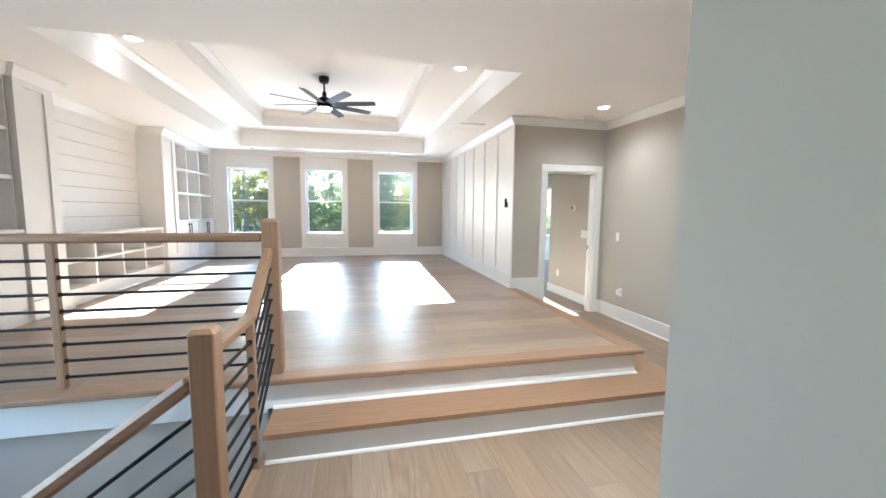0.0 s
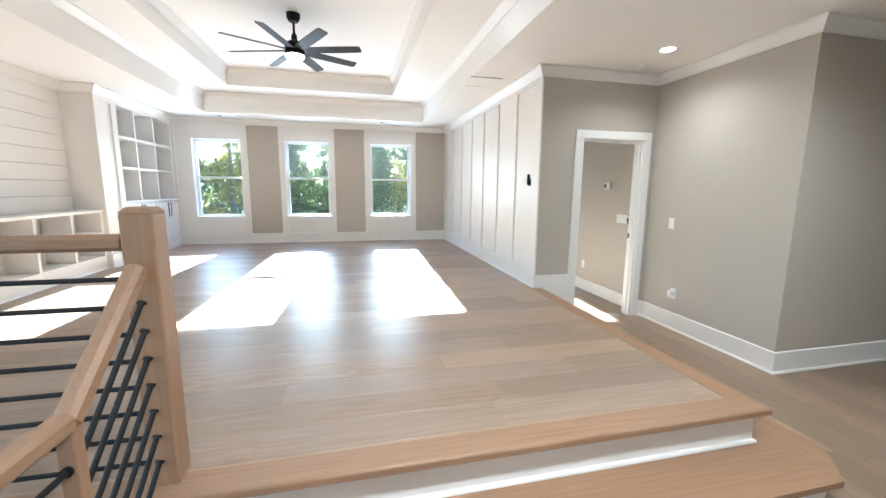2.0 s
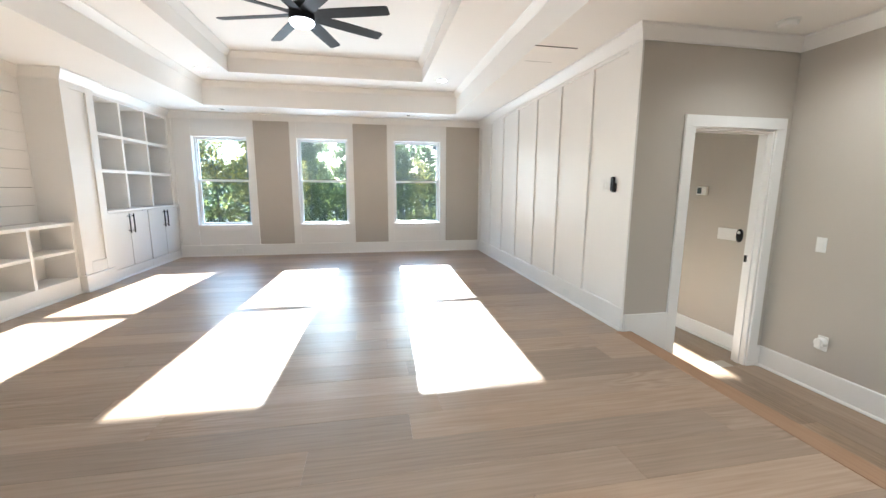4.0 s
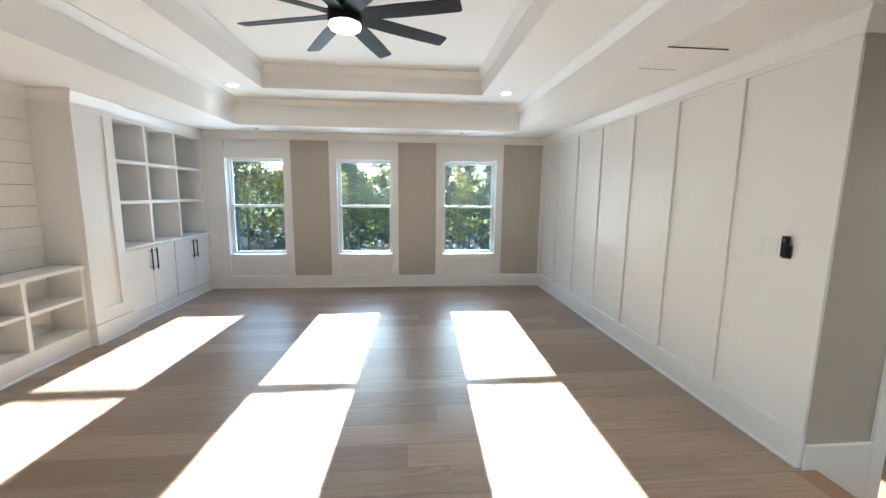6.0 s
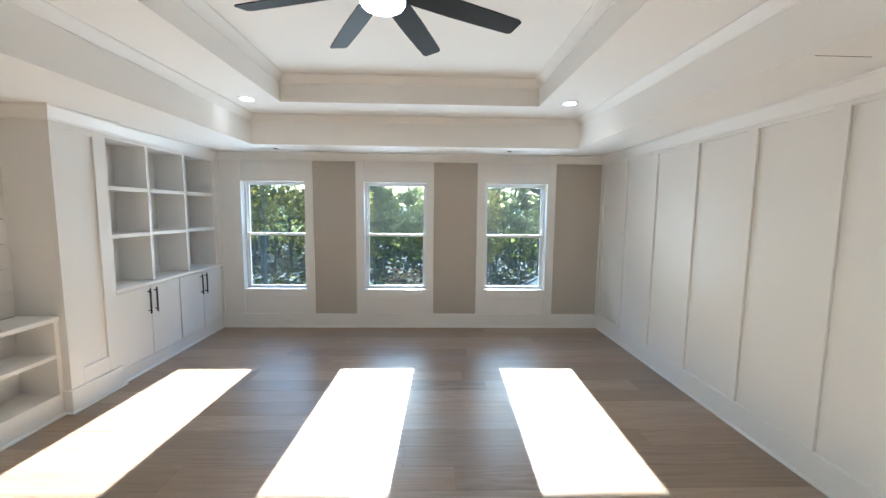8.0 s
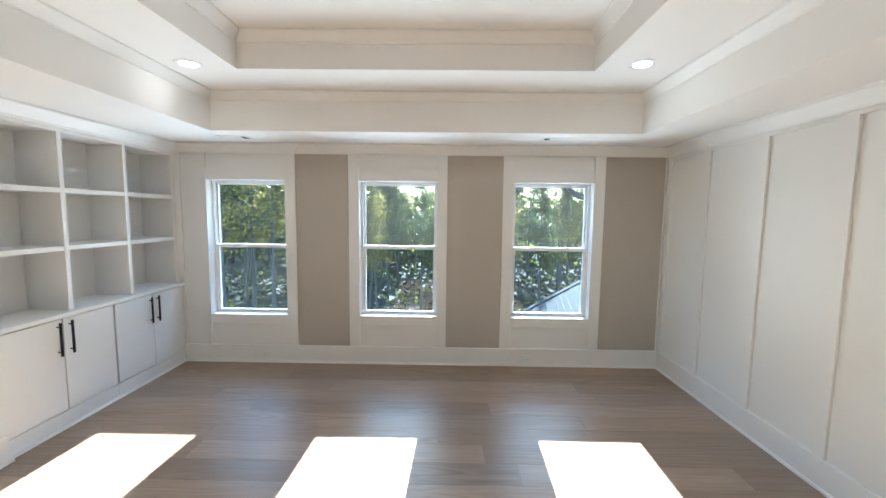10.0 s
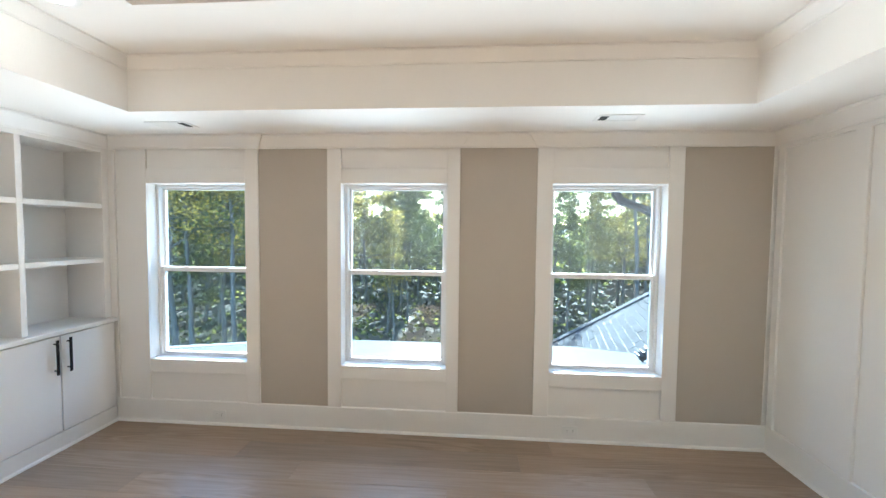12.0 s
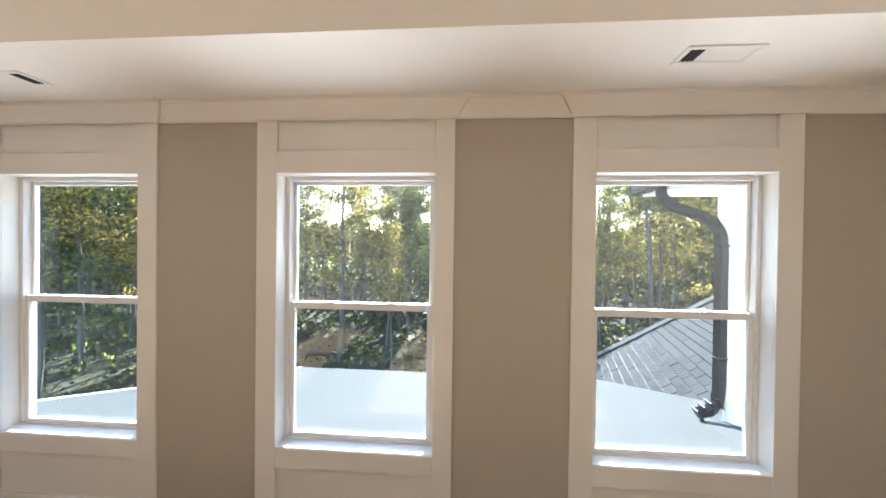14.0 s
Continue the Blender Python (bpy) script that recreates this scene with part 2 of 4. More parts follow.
LEAF_B = leaf_mat("yellow_leaves_lit_shaded", (0.024, 0.038, 0.022), (0.70, 0.50, 0.10))


# ---- mesh helpers ----
class M:
    def __init__(self):
        self.v, self.f = [], []

    def add(self, v, f):
        o = len(self.v)
        self.v += [tuple(p) for p in v]
        self.f += [[i + o for i in q] for q in f]
        return self

    def box(self, x0, x1, y0, y1, z0, z1):
        return self.add([(x, y, z) for x in (x0, x1) for y in (y0, y1) for z in (z0, z1)],
                        [(0, 1, 3, 2), (4, 6, 7, 5), (0, 4, 5, 1), (2, 3, 7, 6), (0, 2, 6, 4), (1, 5, 7, 3)])

    def cbox(self, x0, x1, y0, y1, z0, z1, c=0.003):
        """A box with chamfered edges."""
        lo, hi = (x0, y0, z0), (x1, y1, z1)
        ix, v = {}, []
        for sx in (0, 1):
            for sy in (0, 1):
                for sz in (0, 1):
                    s = (sx, sy, sz)
                    for ax in range(3):
                        p = [(hi[k] - (c if k != ax else 0)) if s[k] else (lo[k] + (c if k != ax else 0)) for k in range(3)]
                        ix[s, ax] = len(v)
                        v.append(p)
        f = []
        for ax in range(3):
            u, w = (ax + 1) % 3, (ax + 2) % 3
            for side in (0, 1):
                q = []
                for a, b in ((0, 0), (1, 0), (1, 1), (0, 1)):
                    s = [0, 0, 0]
                    s[ax], s[u], s[w] = side, a, b
                    q.append(ix[tuple(s), ax])
                f.append(q if side else q[::-1])
            for a in (0, 1):
                for b in (0, 1):
                    s0, s1 = [0, 0, 0], [0, 0, 0]
                    s0[u] = s1[u] = a
                    s0[w] = s1[w] = b
                    s1[ax] = 1
                    q = [ix[tuple(s0), u], ix[tuple(s1), u], ix[tuple(s1), w], ix[tuple(s0), w]]
                    f.append(q if a == b else q[::-1])
        for s in [(a, b, d) for a in (0, 1) for b in (0, 1) for d in (0, 1)]:
            q = [ix[s, 0], ix[s, 1], ix[s, 2]]
            f.append(q if sum(s) % 2 else q[::-1])
        return self.add(v, f)

    def cyl(self, p0, p1, r0, r1=None, n=12, caps=True):
        p0, p1 = Vector(p0), Vector(p1)
        r1 = r0 if r1 is None else r1
        d = (p1 - p0).normalized()
        a = d.orthogonal().normalized()
        b = d.cross(a)
        v = []
        for p, r in ((p0, r0), (p1, r1)):
            v += [p + r * (math.cos(2 * math.pi * i / n) * a + math.sin(2 * math.pi * i / n) * b) for i in range(n)]
        f = [(i, (i + 1) % n, n + (i + 1) % n, n + i) for i in range(n)]
        if caps:
            f += [tuple(range(n))[::-1], tuple(range(n, 2 * n))]
        return self.add(v, f)

    def lathe(self, prof, cx=0.0, cy=0.0, n=28):
        """prof: (r, z) from bottom to top."""
        v = [(cx + r * math.cos(2 * math.pi * i / n), cy + r * math.sin(2 * math.pi * i / n), z) for r, z in prof for i in range(n)]
        f = [(k * n + i, k * n + (i + 1) % n, (k + 1) * n + (i + 1) % n, (k + 1) * n + i) for k in range(len(prof) - 1) for i in range(n)]
        f += [tuple(range(n))[::-1], tuple((len(prof) - 1) * n + i for i in range(n))]
        return self.add(v, f)

    def tube(self, pts, r, n=8):
        pts = [Vector(p) for p in pts]
        v, f = [], []
        a = None
        for i, p in enumerate(pts):
            d = (pts[min(i + 1, len(pts) - 1)] - pts[max(i - 1, 0)]).normalized()
            a = d.orthogonal().normalized() if a is None else (a - d * a.dot(d)).normalized()
            b = d.cross(a)
            rr = r[i] if isinstance(r, (list, tuple)) else r
            v += [p + rr * (math.cos(2 * math.pi * k / n) * a + math.sin(2 * math.pi * k / n) * b) for k in range(n)]
        for i in range(len(pts) - 1):
            f += [(i * n + k, i * n + (k + 1) % n, (i + 1) * n + (k + 1) % n, (i + 1) * n + k) for k in range(n)]
        f += [tuple(range(n))[::-1], tuple((len(pts) - 1) * n + k for k in range(n))]
        return self.add(v, f)

    def sweep(self, prof, path, closed=False):
        """prof: (d, z), d out of the wall to the left of the path; path: (x, y) corners, mitred."""
        P = [Vector((x, y)) for x, y in path]
        n, k = len(P), len(prof)
        v = []
        for i, p in enumerate(P):
            e = []
            if closed or i > 0:
                e.append((p - P[i - 1]).normalized())
            if closed or i < n - 1:
                e.append((P[(i + 1) % n] - p).normalized())
            ns = [Vector((-q.y, q.x)) for q in e]
            m = ns[0] if len(ns) == 1 else (ns[0] + ns[1]).normalized()
            m = m / max(0.2, m.dot(ns[0]))
            v += [(p.x + m.x * d, p.y + m.y * d, z) for d, z in prof]
        f = []
        for i in range(n if closed else n - 1):
            j = (i + 1) % n
            f += [(i * k + a, j * k + a, j * k + (a + 1) % k, i * k + (a + 1) % k) for a in range(k)]
        if not closed:
            f += [tuple(range(k)), tuple((n - 1) * k + a for a in range(k))[::-1]]
        return self.add(v, f)

    def mesh(self, name, smooth=False):
        me = bpy.data.meshes.new(name)
        me.from_pydata(self.v, [], self.f)
        bm = bmesh.new()
        bm.from_mesh(me)
        bmesh.ops.recalc_face_normals(bm, faces=bm.faces)
        bm.to_mesh(me)
        bm.free()
        if smooth:
            me.polygons.foreach_set("use_smooth", [True] * len(me.polygons))
            me.set_sharp_from_angle(angle=radians(40))
        return me


def part(name, m, material, parent=None, label="", smooth=False):
    """Links a built mesh as one object, under a thing or a part."""
    me = m.mesh(name, smooth)
    me.materials.append(material)
    ob = new(name, me)
    if parent:
        ob.parent = parent
    if label:
        ob["label"] = label
    return ob


def thing(name, label, category, at=(0, 0, 0), group="", kind=""):
    ob = new(name)
    ob.location = at
    return tagged(ob, label, category, group, kind)


def structure(name, m, material, label, category, smooth=False):
    return tagged(part(name, m, material, smooth=smooth), label, category, kind="structure")


UF = 0.405                            # raised floor
CZ, TZ1, TZ2 = 2.74, 3.07, 3.33       # ceiling, first and second tray
WALLY = 9.81                          # window wall


def wall_with_openings(name, along, a0, a1, t0, t1, z0, z1, holes, material, label):
    """A wall along x or y from a0 to a1, t0 to t1 thick, with holes (a0, a1, z0, z1) cut through."""
    m = M()
    cuts = sorted({a0, a1, *[h[0] for h in holes], *[h[1] for h in holes]})
    for u, w in zip(cuts, cuts[1:]):
        hs = sorted((h[2], h[3]) for h in holes if h[0] <= u and h[1] >= w)
        z = z0
        for b, t in [*hs, (z1, z1)]:
            if b > z:
                m.box(u, w, t0, t1, z, b) if along == "x" else m.box(t0, t1, u, w, z, b)
            z = t
    return structure(name, m, material, label, "wall")


def bar(m, p0, p1, w, h, c=0.006):
    """A straight chamfered member of width w and height h between two points."""
    p0, p1 = Vector(p0), Vector(p1)
    d = p1 - p0
    x = d.normalized()
    y = Vector((0, 0, 1)).cross(x)
    y = y.normalized() if y.length > 1e-4 else Vector((0, 1, 0))
    z = x.cross(y)
    b = M().cbox(0, d.length, -w / 2, w / 2, -h / 2, h / 2, c)
    return m.add([p0 + x * q[0] + y * q[1] + z * q[2] for q in b.v], b.f)


def prism(m, poly, z0, z1):
    n = len(poly)
    return m.add([(x, y, z0) for x, y in poly] + [(x, y, z1) for x, y in poly],
                 [tuple(range(n))[::-1], tuple(range(n, 2 * n))] + [(i, (i + 1) % n, n + (i + 1) % n, n + i) for i in range(n)])


def crown_prof(z, s=1.0):
    return [(0, z - 0.10 * s), (0.012 * s, z - 0.10 * s), (0.016 * s, z - 0.088 * s), (0.030 * s, z - 0.070 * s), (0.055 * s, z - 0.038 * s),
            (0.068 * s, z - 0.022 * s), (0.075 * s, z - 0.018 * s), (0.075 * s, z), (0, z)]


def base_prof(z, h=0.19, t=0.018):
    return [(0, z), (t, z), (t, z + h - 0.006), (t - 0.005, z + h), (0, z + h)]


def shoe_prof(z, t=0.018):
    return [(t, z), (t + 0.017, z), (t + 0.016, z + 0.008), (t + 0.010, z + 0.015), (t, z + 0.018)]


# ---- walls ----
WIN_X = (-2.012, -0.402, 1.218)
WHALF, WZ0, WZ1 = 0.415, 0.93, 2.37
holes = [(x - WHALF, x + WHALF, WZ0, WZ1) for x in WIN_X]
wall_back = wall_with_openings("wall_window", "x", -3.25, 2.40, WALLY, 9.97, -0.3, CZ, holes, WHITE, "white painted wall with three tall windows and grey panels")
wall_with_openings("wall_east", "y", 5.61, 11.15, 2.40, 2.52, -0.3, CZ, [], WHITE, "white board and batten wall panelled floor to ceiling")
wall_with_openings("wall_doorway", "x", 2.40, 3.92, 5.49, 5.61, -0.3, CZ, [(2.885, 3.655, 0.0, 2.04)], GREIGE, "greige painted wall with an open doorway")
wall_with_openings("wall_hall_side", "y", 3.95, 5.49, 3.80, 3.92, -0.3, CZ, [], GREIGE, "greige painted wall beside the steps")
wall_with_openings("wall_hall_end", "x", 3.92, 7.3, 3.95, 4.07, -0.3, CZ, [(5.655, 6.465, 0.0, 2.04)], GREIGE, "greige painted hall wall with a dark door")
wall_with_openings("wall_far_end", "y", 0.88, 3.95, 7.2, 7.3, -0.3, CZ, [], GREIGE, "greige painted end wall of the hall")
wall_with_openings("wall_near_corner", "x", 0.76, 7.2, 0.88, 1.0, -0.3, CZ, [], GREIGE, "greige painted wall ending in a corner")
wall_with_openings("wall_near_side", "y", -1.2, 0.88, 0.76, 0.88, -0.3, CZ, [], GREIGE, "greige painted passage wall")
wall_with_openings("wall_behind", "x", -3.25, 0.88, -1.32, -1.2, -0.3, CZ, [], GREIGE, "greige painted wall closing the landing")
wall_with_openings("wall_stair_south", "x", -3.1, -0.35, 1.15, 1.27, -3.0, 0.9, [], GREIGE, "greige painted knee wall beside the stairwell")
# both openings here are unseen, added to let light into hall and stairwell
wall_with_openings("wall_west", "y", -1.2, WALLY, -3.25, -3.1, -3.0, CZ, [(1.5, 2.98, 0.4, 2.5), (1.9, 2.9, -2.3, -0.5)], WHITE, "white painted wall behind the built-in shelves")
wall_with_openings("wall_under_landing", "x", -3.1, -0.30, 3.10, 3.22, -3.0, UF - 0.23, [], GREIGE, "greige painted stairwell wall under the raised floor")
wall_with_openings("wall_stair_east", "y", 2.25, 3.10, -0.42, -0.30, -3.0, -0.22, [], GREIGE, "greige painted stairwell wall under the hall floor")
wall_with_openings("wall_side_room", "y", 5.61, 7.12, 3.84, 3.96, -0.3, CZ, [], GREIGE, "greige painted wall of the side room")
wall_with_openings("wall_side_room_far", "x", 2.40, 7.3, 11.15, 11.3, -0.3, CZ, [(2.64, 3.66, 0.75, 2.28), (5.47, 6.31, 0.75, 2.19)], GREIGE, "greige painted side room wall with windows")
# the large opening is unseen, added to brighten the side room
wall_with_openings("wall_side_room_east", "y", 7.12, 11.15, 7.2, 7.3, -0.3, CZ, [(7.6, 10.8, 0.3, 2.4)], GREIGE, "greige painted side room end wall")
wall_with_openings("wall_side_room_south", "x", 3.96, 7.2, 7.0, 7.12, -0.3, CZ, [], GREIGE, "greige painted side room wall")

# ---- ceiling with its two-step tray ----
TX0, TX1, TY0, TY1 = -1.97, 1.785, 3.92, 9.16
UX0, UX1, UY0, UY1 = -1.43, 1.16, 4.46, 8.62
m = M()
CT = 3.5
m.box(2.35, 7.35, 10.0, 11.35, CZ, CT)
m.box(-3.3, TX0, -2.75, 10.0, CZ, CT).box(TX1, 7.35, -2.75, 10.0, CZ, CT).box(TX0, TX1, -2.75, TY0, CZ, CT).box(TX0, TX1, TY1, 10.0, CZ, CT)
m.box(TX0, UX0, TY0, TY1, TZ1, CT).box(UX1, TX1, TY0, TY1, TZ1, CT).box(UX0, UX1, TY0, UY0, TZ1, CT).box(UX0, UX1, UY1, TY1, TZ1, CT)
m.box(UX0, UX1, UY0, UY1, TZ2, CT)
structure("ceiling", m, CEIL, "smooth white ceiling with a two-step tray", "ceiling")
for a, (x0, x1, y0, y1, z, s) in {"lower": (TX0, TX1, TY0, TY1, TZ1, 0.75), "upper": (UX0, UX1, UY0, UY1, TZ2, 0.8)}.items():
    structure("trim_tray_" + a, M().sweep(crown_prof(z, s), [(x0, y0), (x1, y0), (x1, y1), (x0, y1)], True), WHITE, "white crown moulding round the ceiling tray", "moulding")

# ---- crown moulding along the walls ----
BAYF = WALLY - 0.018
CABX, UPX, PILX, NICHEX = -2.72, -2.75, -2.70, -3.06
PIL = ((7.56, 8.04), (4.83, 5.31))
path = [(0.76, -1.2), (0.76, 1.0), (7.2, 1.0), (7.2, 3.95), (3.80, 3.95), (3.80, 5.49), (2.382, 5.49), (2.382, WALLY - 0.004), (1.745, WALLY - 0.004), (1.745, BAYF), (0.69, BAYF),
        (0.69, WALLY - 0.004), (0.11, WALLY - 0.004), (0.11, BAYF), (-0.927, BAYF), (-0.927, WALLY - 0.004), (-1.487, WALLY - 0.004), (-1.487, BAYF), (UPX, BAYF),
        (UPX, 8.04), (PILX, 8.04), (PILX, 7.56), (NICHEX, 7.56), (NICHEX, 5.31), (PILX, 5.31), (PILX, 4.83), (UPX, 4.83), (UPX, 3.06), (-3.1, 3.06), (-3.1, -1.2)]
structure("trim_crown", M().sweep(crown_prof(CZ), path), WHITE, "white crown moulding under the ceiling", "moulding")

# ---- baseboards ----
def baseboard(name, pathpts, z, h=0.19):
    structure(name, M().sweep(base_prof(z, h), pathpts).sweep(shoe_prof(z), pathpts), WHITE, "white painted baseboard with shoe moulding", "baseboard")

baseboard("baseboard_near", [(0.76, -1.2), (0.76, 1.0), (7.2, 1.0), (7.2, 3.95), (6.555, 3.95)], 0.0, 0.18)
baseboard("baseboard_hall", [(5.565, 3.95), (3.80, 3.95), (3.80, 5.49), (3.745, 5.49)], 0.0, 0.18)
baseboard("baseboard_raised", [(2.40, 5.49), (2.40, WALLY), (CABX, WALLY)], UF, 0.19)
baseboard("baseboard_side_room", [(3.84, 7.12), (3.84, 5.61)][::-1], 0.0, 0.15)
structure("trim_skirt", M().cbox(2.40, 2.795, 5.468, 5.49, 0.0, 0.545, 0.003), WHITE, "white skirt board beside the doorway", "baseboard")

# ---- board and batten on the east wall ----
for i in range(6):
    y = 6.124 + 0.606 * i
    part("batten", M().cbox(2.382, 2.40, y, y + 0.088, UF + 0.19, CZ - 0.10, 0.002), WHITE, bpy.data.objects["wall_east"])
part("batten", M().cbox(2.382, 2.40, 5.49, 5.645, UF + 0.19, CZ - 0.10, 0.002), WHITE, bpy.data.objects["wall_east"])
part("top_rail", M().cbox(2.383, 2.40, 5.49, WALLY, 2.612, CZ, 0.002), WHITE, bpy.data.objects["wall_east"])
part("batten", M().cbox(2.382, 2.40, 9.735, WALLY - 0.02, UF + 0.19, CZ - 0.10, 0.002), WHITE, bpy.data.objects["wall_east"])

# ---- window wall: grey panels and raised white boards ----
for x0, x1 in ((-1.487, -0.927), (0.11, 0.69), (1.745, 2.362)):
    part("grey_panel", M().box(x0, x1, WALLY - 0.004, WALLY, UF + 0.19, CZ - 0.05), GREIGE, wall_back, "greige painted wall panel")
ZB = UF + 0.19
for x, (s0, s1) in zip(WIN_X, ((-2.70, -1.487), (-0.927, 0.11), (0.69, 1.745))):
    l, r = x - WHALF, x + WHALF
    stile_l = l - 0.10 if s0 < -2.5 else s0
    part("stile", M().cbox(stile_l, l, BAYF, WALLY, ZB, CZ - 0.02, 0.002), WHITE, wall_back)
    part("stile", M().cbox(r, s1, BAYF, WALLY, ZB, CZ - 0.02, 0.002), WHITE, wall_back)
    part("rail", M().cbox(l, r, BAYF + 0.001, WALLY, WZ1, 2.487, 0.002), WHITE, wall_back)
    part("rail", M().cbox(l, r, BAYF + 0.001, WALLY, 0.828, WZ0, 0.002), WHITE, wall_back)
part("stile", M().cbox(2.362, 2.382, WALLY - 0.010, WALLY, ZB, CZ - 0.05, 0.002), WHITE, wall_back)
part("stile", M().cbox(-2.76, -2.70, BAYF, WALLY, ZB, CZ - 0.02, 0.002), WHITE, wall_back)


# ---- windows ----
def window(name, x, half, z0, z1, label, y=WALLY, upper=GLASS, lower=GLASS):
    w = thing(name, label, "window", kind="structure")
    yo, zm = y + 0.085, (z0 + z1) / 2 + 0.02
    f = M()
    for a, b in ((x - half, x - half + 0.022), (x + half - 0.022, x + half)):
        f.cbox(a, b, yo, y + 0.16, z0, z1, 0.002)
    f.cbox(x - half + 0.022, x + half - 0.022, yo, y + 0.16, z1 - 0.022, z1, 0.002).cbox(x - half + 0.022, x + half - 0.022, yo, y + 0.16, z0, z0 + 0.014, 0.002)
    part("frame", f, VINYL, w)
    for nm, za, zb, d in (("upper_sash", zm - 0.022, z1 - 0.022, 0.034), ("lower_sash", z0 + 0.014, zm + 0.014, 0.0)):
        ya = yo + 0.008 + d
        a, b = x - half + 0.022, x + half - 0.022
        st = 0.020 if d else 0.026
        s = M().cbox(a, a + st, ya, ya + 0.03, za, zb, 0.003).cbox(b - st, b, ya, ya + 0.03, za, zb, 0.003)
        top = 0.018 if d else 0.036
        s.cbox(a + st, b - st, ya, ya + 0.03, zb - top, zb, 0.003).cbox(a + st, b - st, ya, ya + 0.03, za, za + (0.036 if d else 0.022), 0.003)
        sash = part(nm, s, VINYL, w)
        p = part("pane", M().box(a + st, b - st, ya + 0.012, ya + 0.016, za + (0.036 if d else 0.022), zb - top), upper if d else lower, sash, "clear window glass" if (upper if d else lower) == GLASS else "window glass with a dusty film and added glare haze")
        p.visible_shadow = False
        if not d:
            for dx in (-0.17, 0.17):
                part("sash_lock", M().cbox(x + dx - 0.03, x + dx + 0.03, ya + 0.002, ya + 0.026, zb - 0.004, zb + 0.003, 0.001).cbox(x + dx - 0.012, x + dx + 0.03, ya - 0.006, ya + 0.012, zb - 0.008, zb + 0.004, 0.002), VINYL, sash)
        else:
            part("vent_latch", M().cbox(x + 0.12, x + 0.22, ya - 0.004, ya, zb + 0.002, zb + 0.007, 0.001), DARK, sash, "thin dark slot in the window head")
    part("sill", M().cbox(x - half - 0.002, x + half + 0.002, y - 0.012, yo + 0.01, z0 - 0.012, z0 + 0.004, 0.003), WHITE, w)
    return w


for i, x in enumerate(WIN_X):
    window("window_%d" % (i + 1), x, WHALF, WZ0, WZ1, "tall white double-hung window in a panelled bay", WALLY, *((GLASS, GLASS), (GLASS_DUST_GLARE, GLASS), (GLASS_DUST_GLARE, GLASS_HAZY))[i])
window("window_4", 3.15, 0.51, 0.75, 2.28, "white double-hung window of the side room", 11.15)
window("window_5", 5.89, 0.42, 0.75, 2.19, "white double-hung window at the end of the side room", 11.15)


# ---- doorway casing and doors ----
def casing(name, x0, x1, ytop, y, out, head, label):
    """Flat casing round an opening x0 to x1 in a wall face at y; out: -1 where the face looks to -y."""
    ya, yb = sorted((y, y + out * 0.02))
    m = M().cbox(x0 - 0.09, x0, ya, yb, 0, head, 0.003).cbox(x1, x1 + 0.09, ya, yb, 0, head, 0.003).cbox(x0 - 0.09, x1 + 0.09, ya, yb, head, head + 0.09, 0.003)
    return structure(name, m, WHITE, label, "door casing")

casing("trim_doorway", 2.885, 3.655, 0, 5.49, -1, 2.04, "flat white casing round the open doorway")
door_1 = tagged(part("door_1", M().cbox(2.885, 2.903, 5.488, 5.612, 0, 2.022, 0.002).cbox(3.637, 3.655, 5.488, 5.612, 0, 2.022, 0.002).cbox(2.885, 3.655, 5.488, 5.612, 2.022, 2.04, 0.002), WHITE),
                "white door jamb of an open doorway", "door frame", kind="structure")
part("stop", M().cbox(2.903, 2.914, 5.53, 5.57, 0, 2.022, 0.002).cbox(3.626, 3.637, 5.53, 5.57, 0, 2.022, 0.002).cbox(2.914, 3.626, 5.53, 5.57, 2.010, 2.022, 0.002), WHITE, door_1)
part("strike_plate", M().cbox(3.633, 3.6375, 5.572, 5.604, 0.925, 0.985, 0.001), BLACK, door_1, "black strike plate")
casing("trim_dark_door", 5.655, 6.465, 0, 3.95, -1, 2.04, "flat white casing round the dark door")
door_2 = thing("door_2", "closed dark brown door with black lever handle", "door", kind="structure")
part("leaf", M().cbox(5.670, 6.450, 3.965, 4.0, 0.008, 2.03, 0.003), BROWN, door_2)
part("panel", M().cbox(5.795, 6.325, 3.957, 3.965, 0.25, 0.95, 0.003), BROWN, door_2)
part("panel", M().cbox(5.795, 6.325, 3.957, 3.965, 1.12, 1.88, 0.003), BROWN, door_2)
part("jamb", M().cbox(5.655, 5.670, 3.952, 4.06, 0, 2.04, 0.002).cbox(6.450, 6.465, 3.952, 4.06, 0, 2.04, 0.002), WHITE, door_2, "white door jamb")
h = part("handle", M().cyl((5.735, 3.955, 0.94), (5.735, 3.966, 0.94), 0.03, n=20).cyl((5.735, 3.92, 0.94), (5.735, 3.96, 0.94), 0.011, n=12).cbox(5.725, 5.855, 3.912, 3.928, 0.931, 0.949, 0.004), BLACK, door_2, "black lever handle")

# ---- raised floor, steps, nosings ----
structure("floor_raised_base", M().box(-3.1, 2.385, 3.22, WALLY, -0.3, UF - 0.021), OAK_UP, "subfloor under the raised plank floor", "floor")
ledge = thing("ledge_nosing", "natural oak nosing boards edging the raised floor", "nosing", kind="structure")


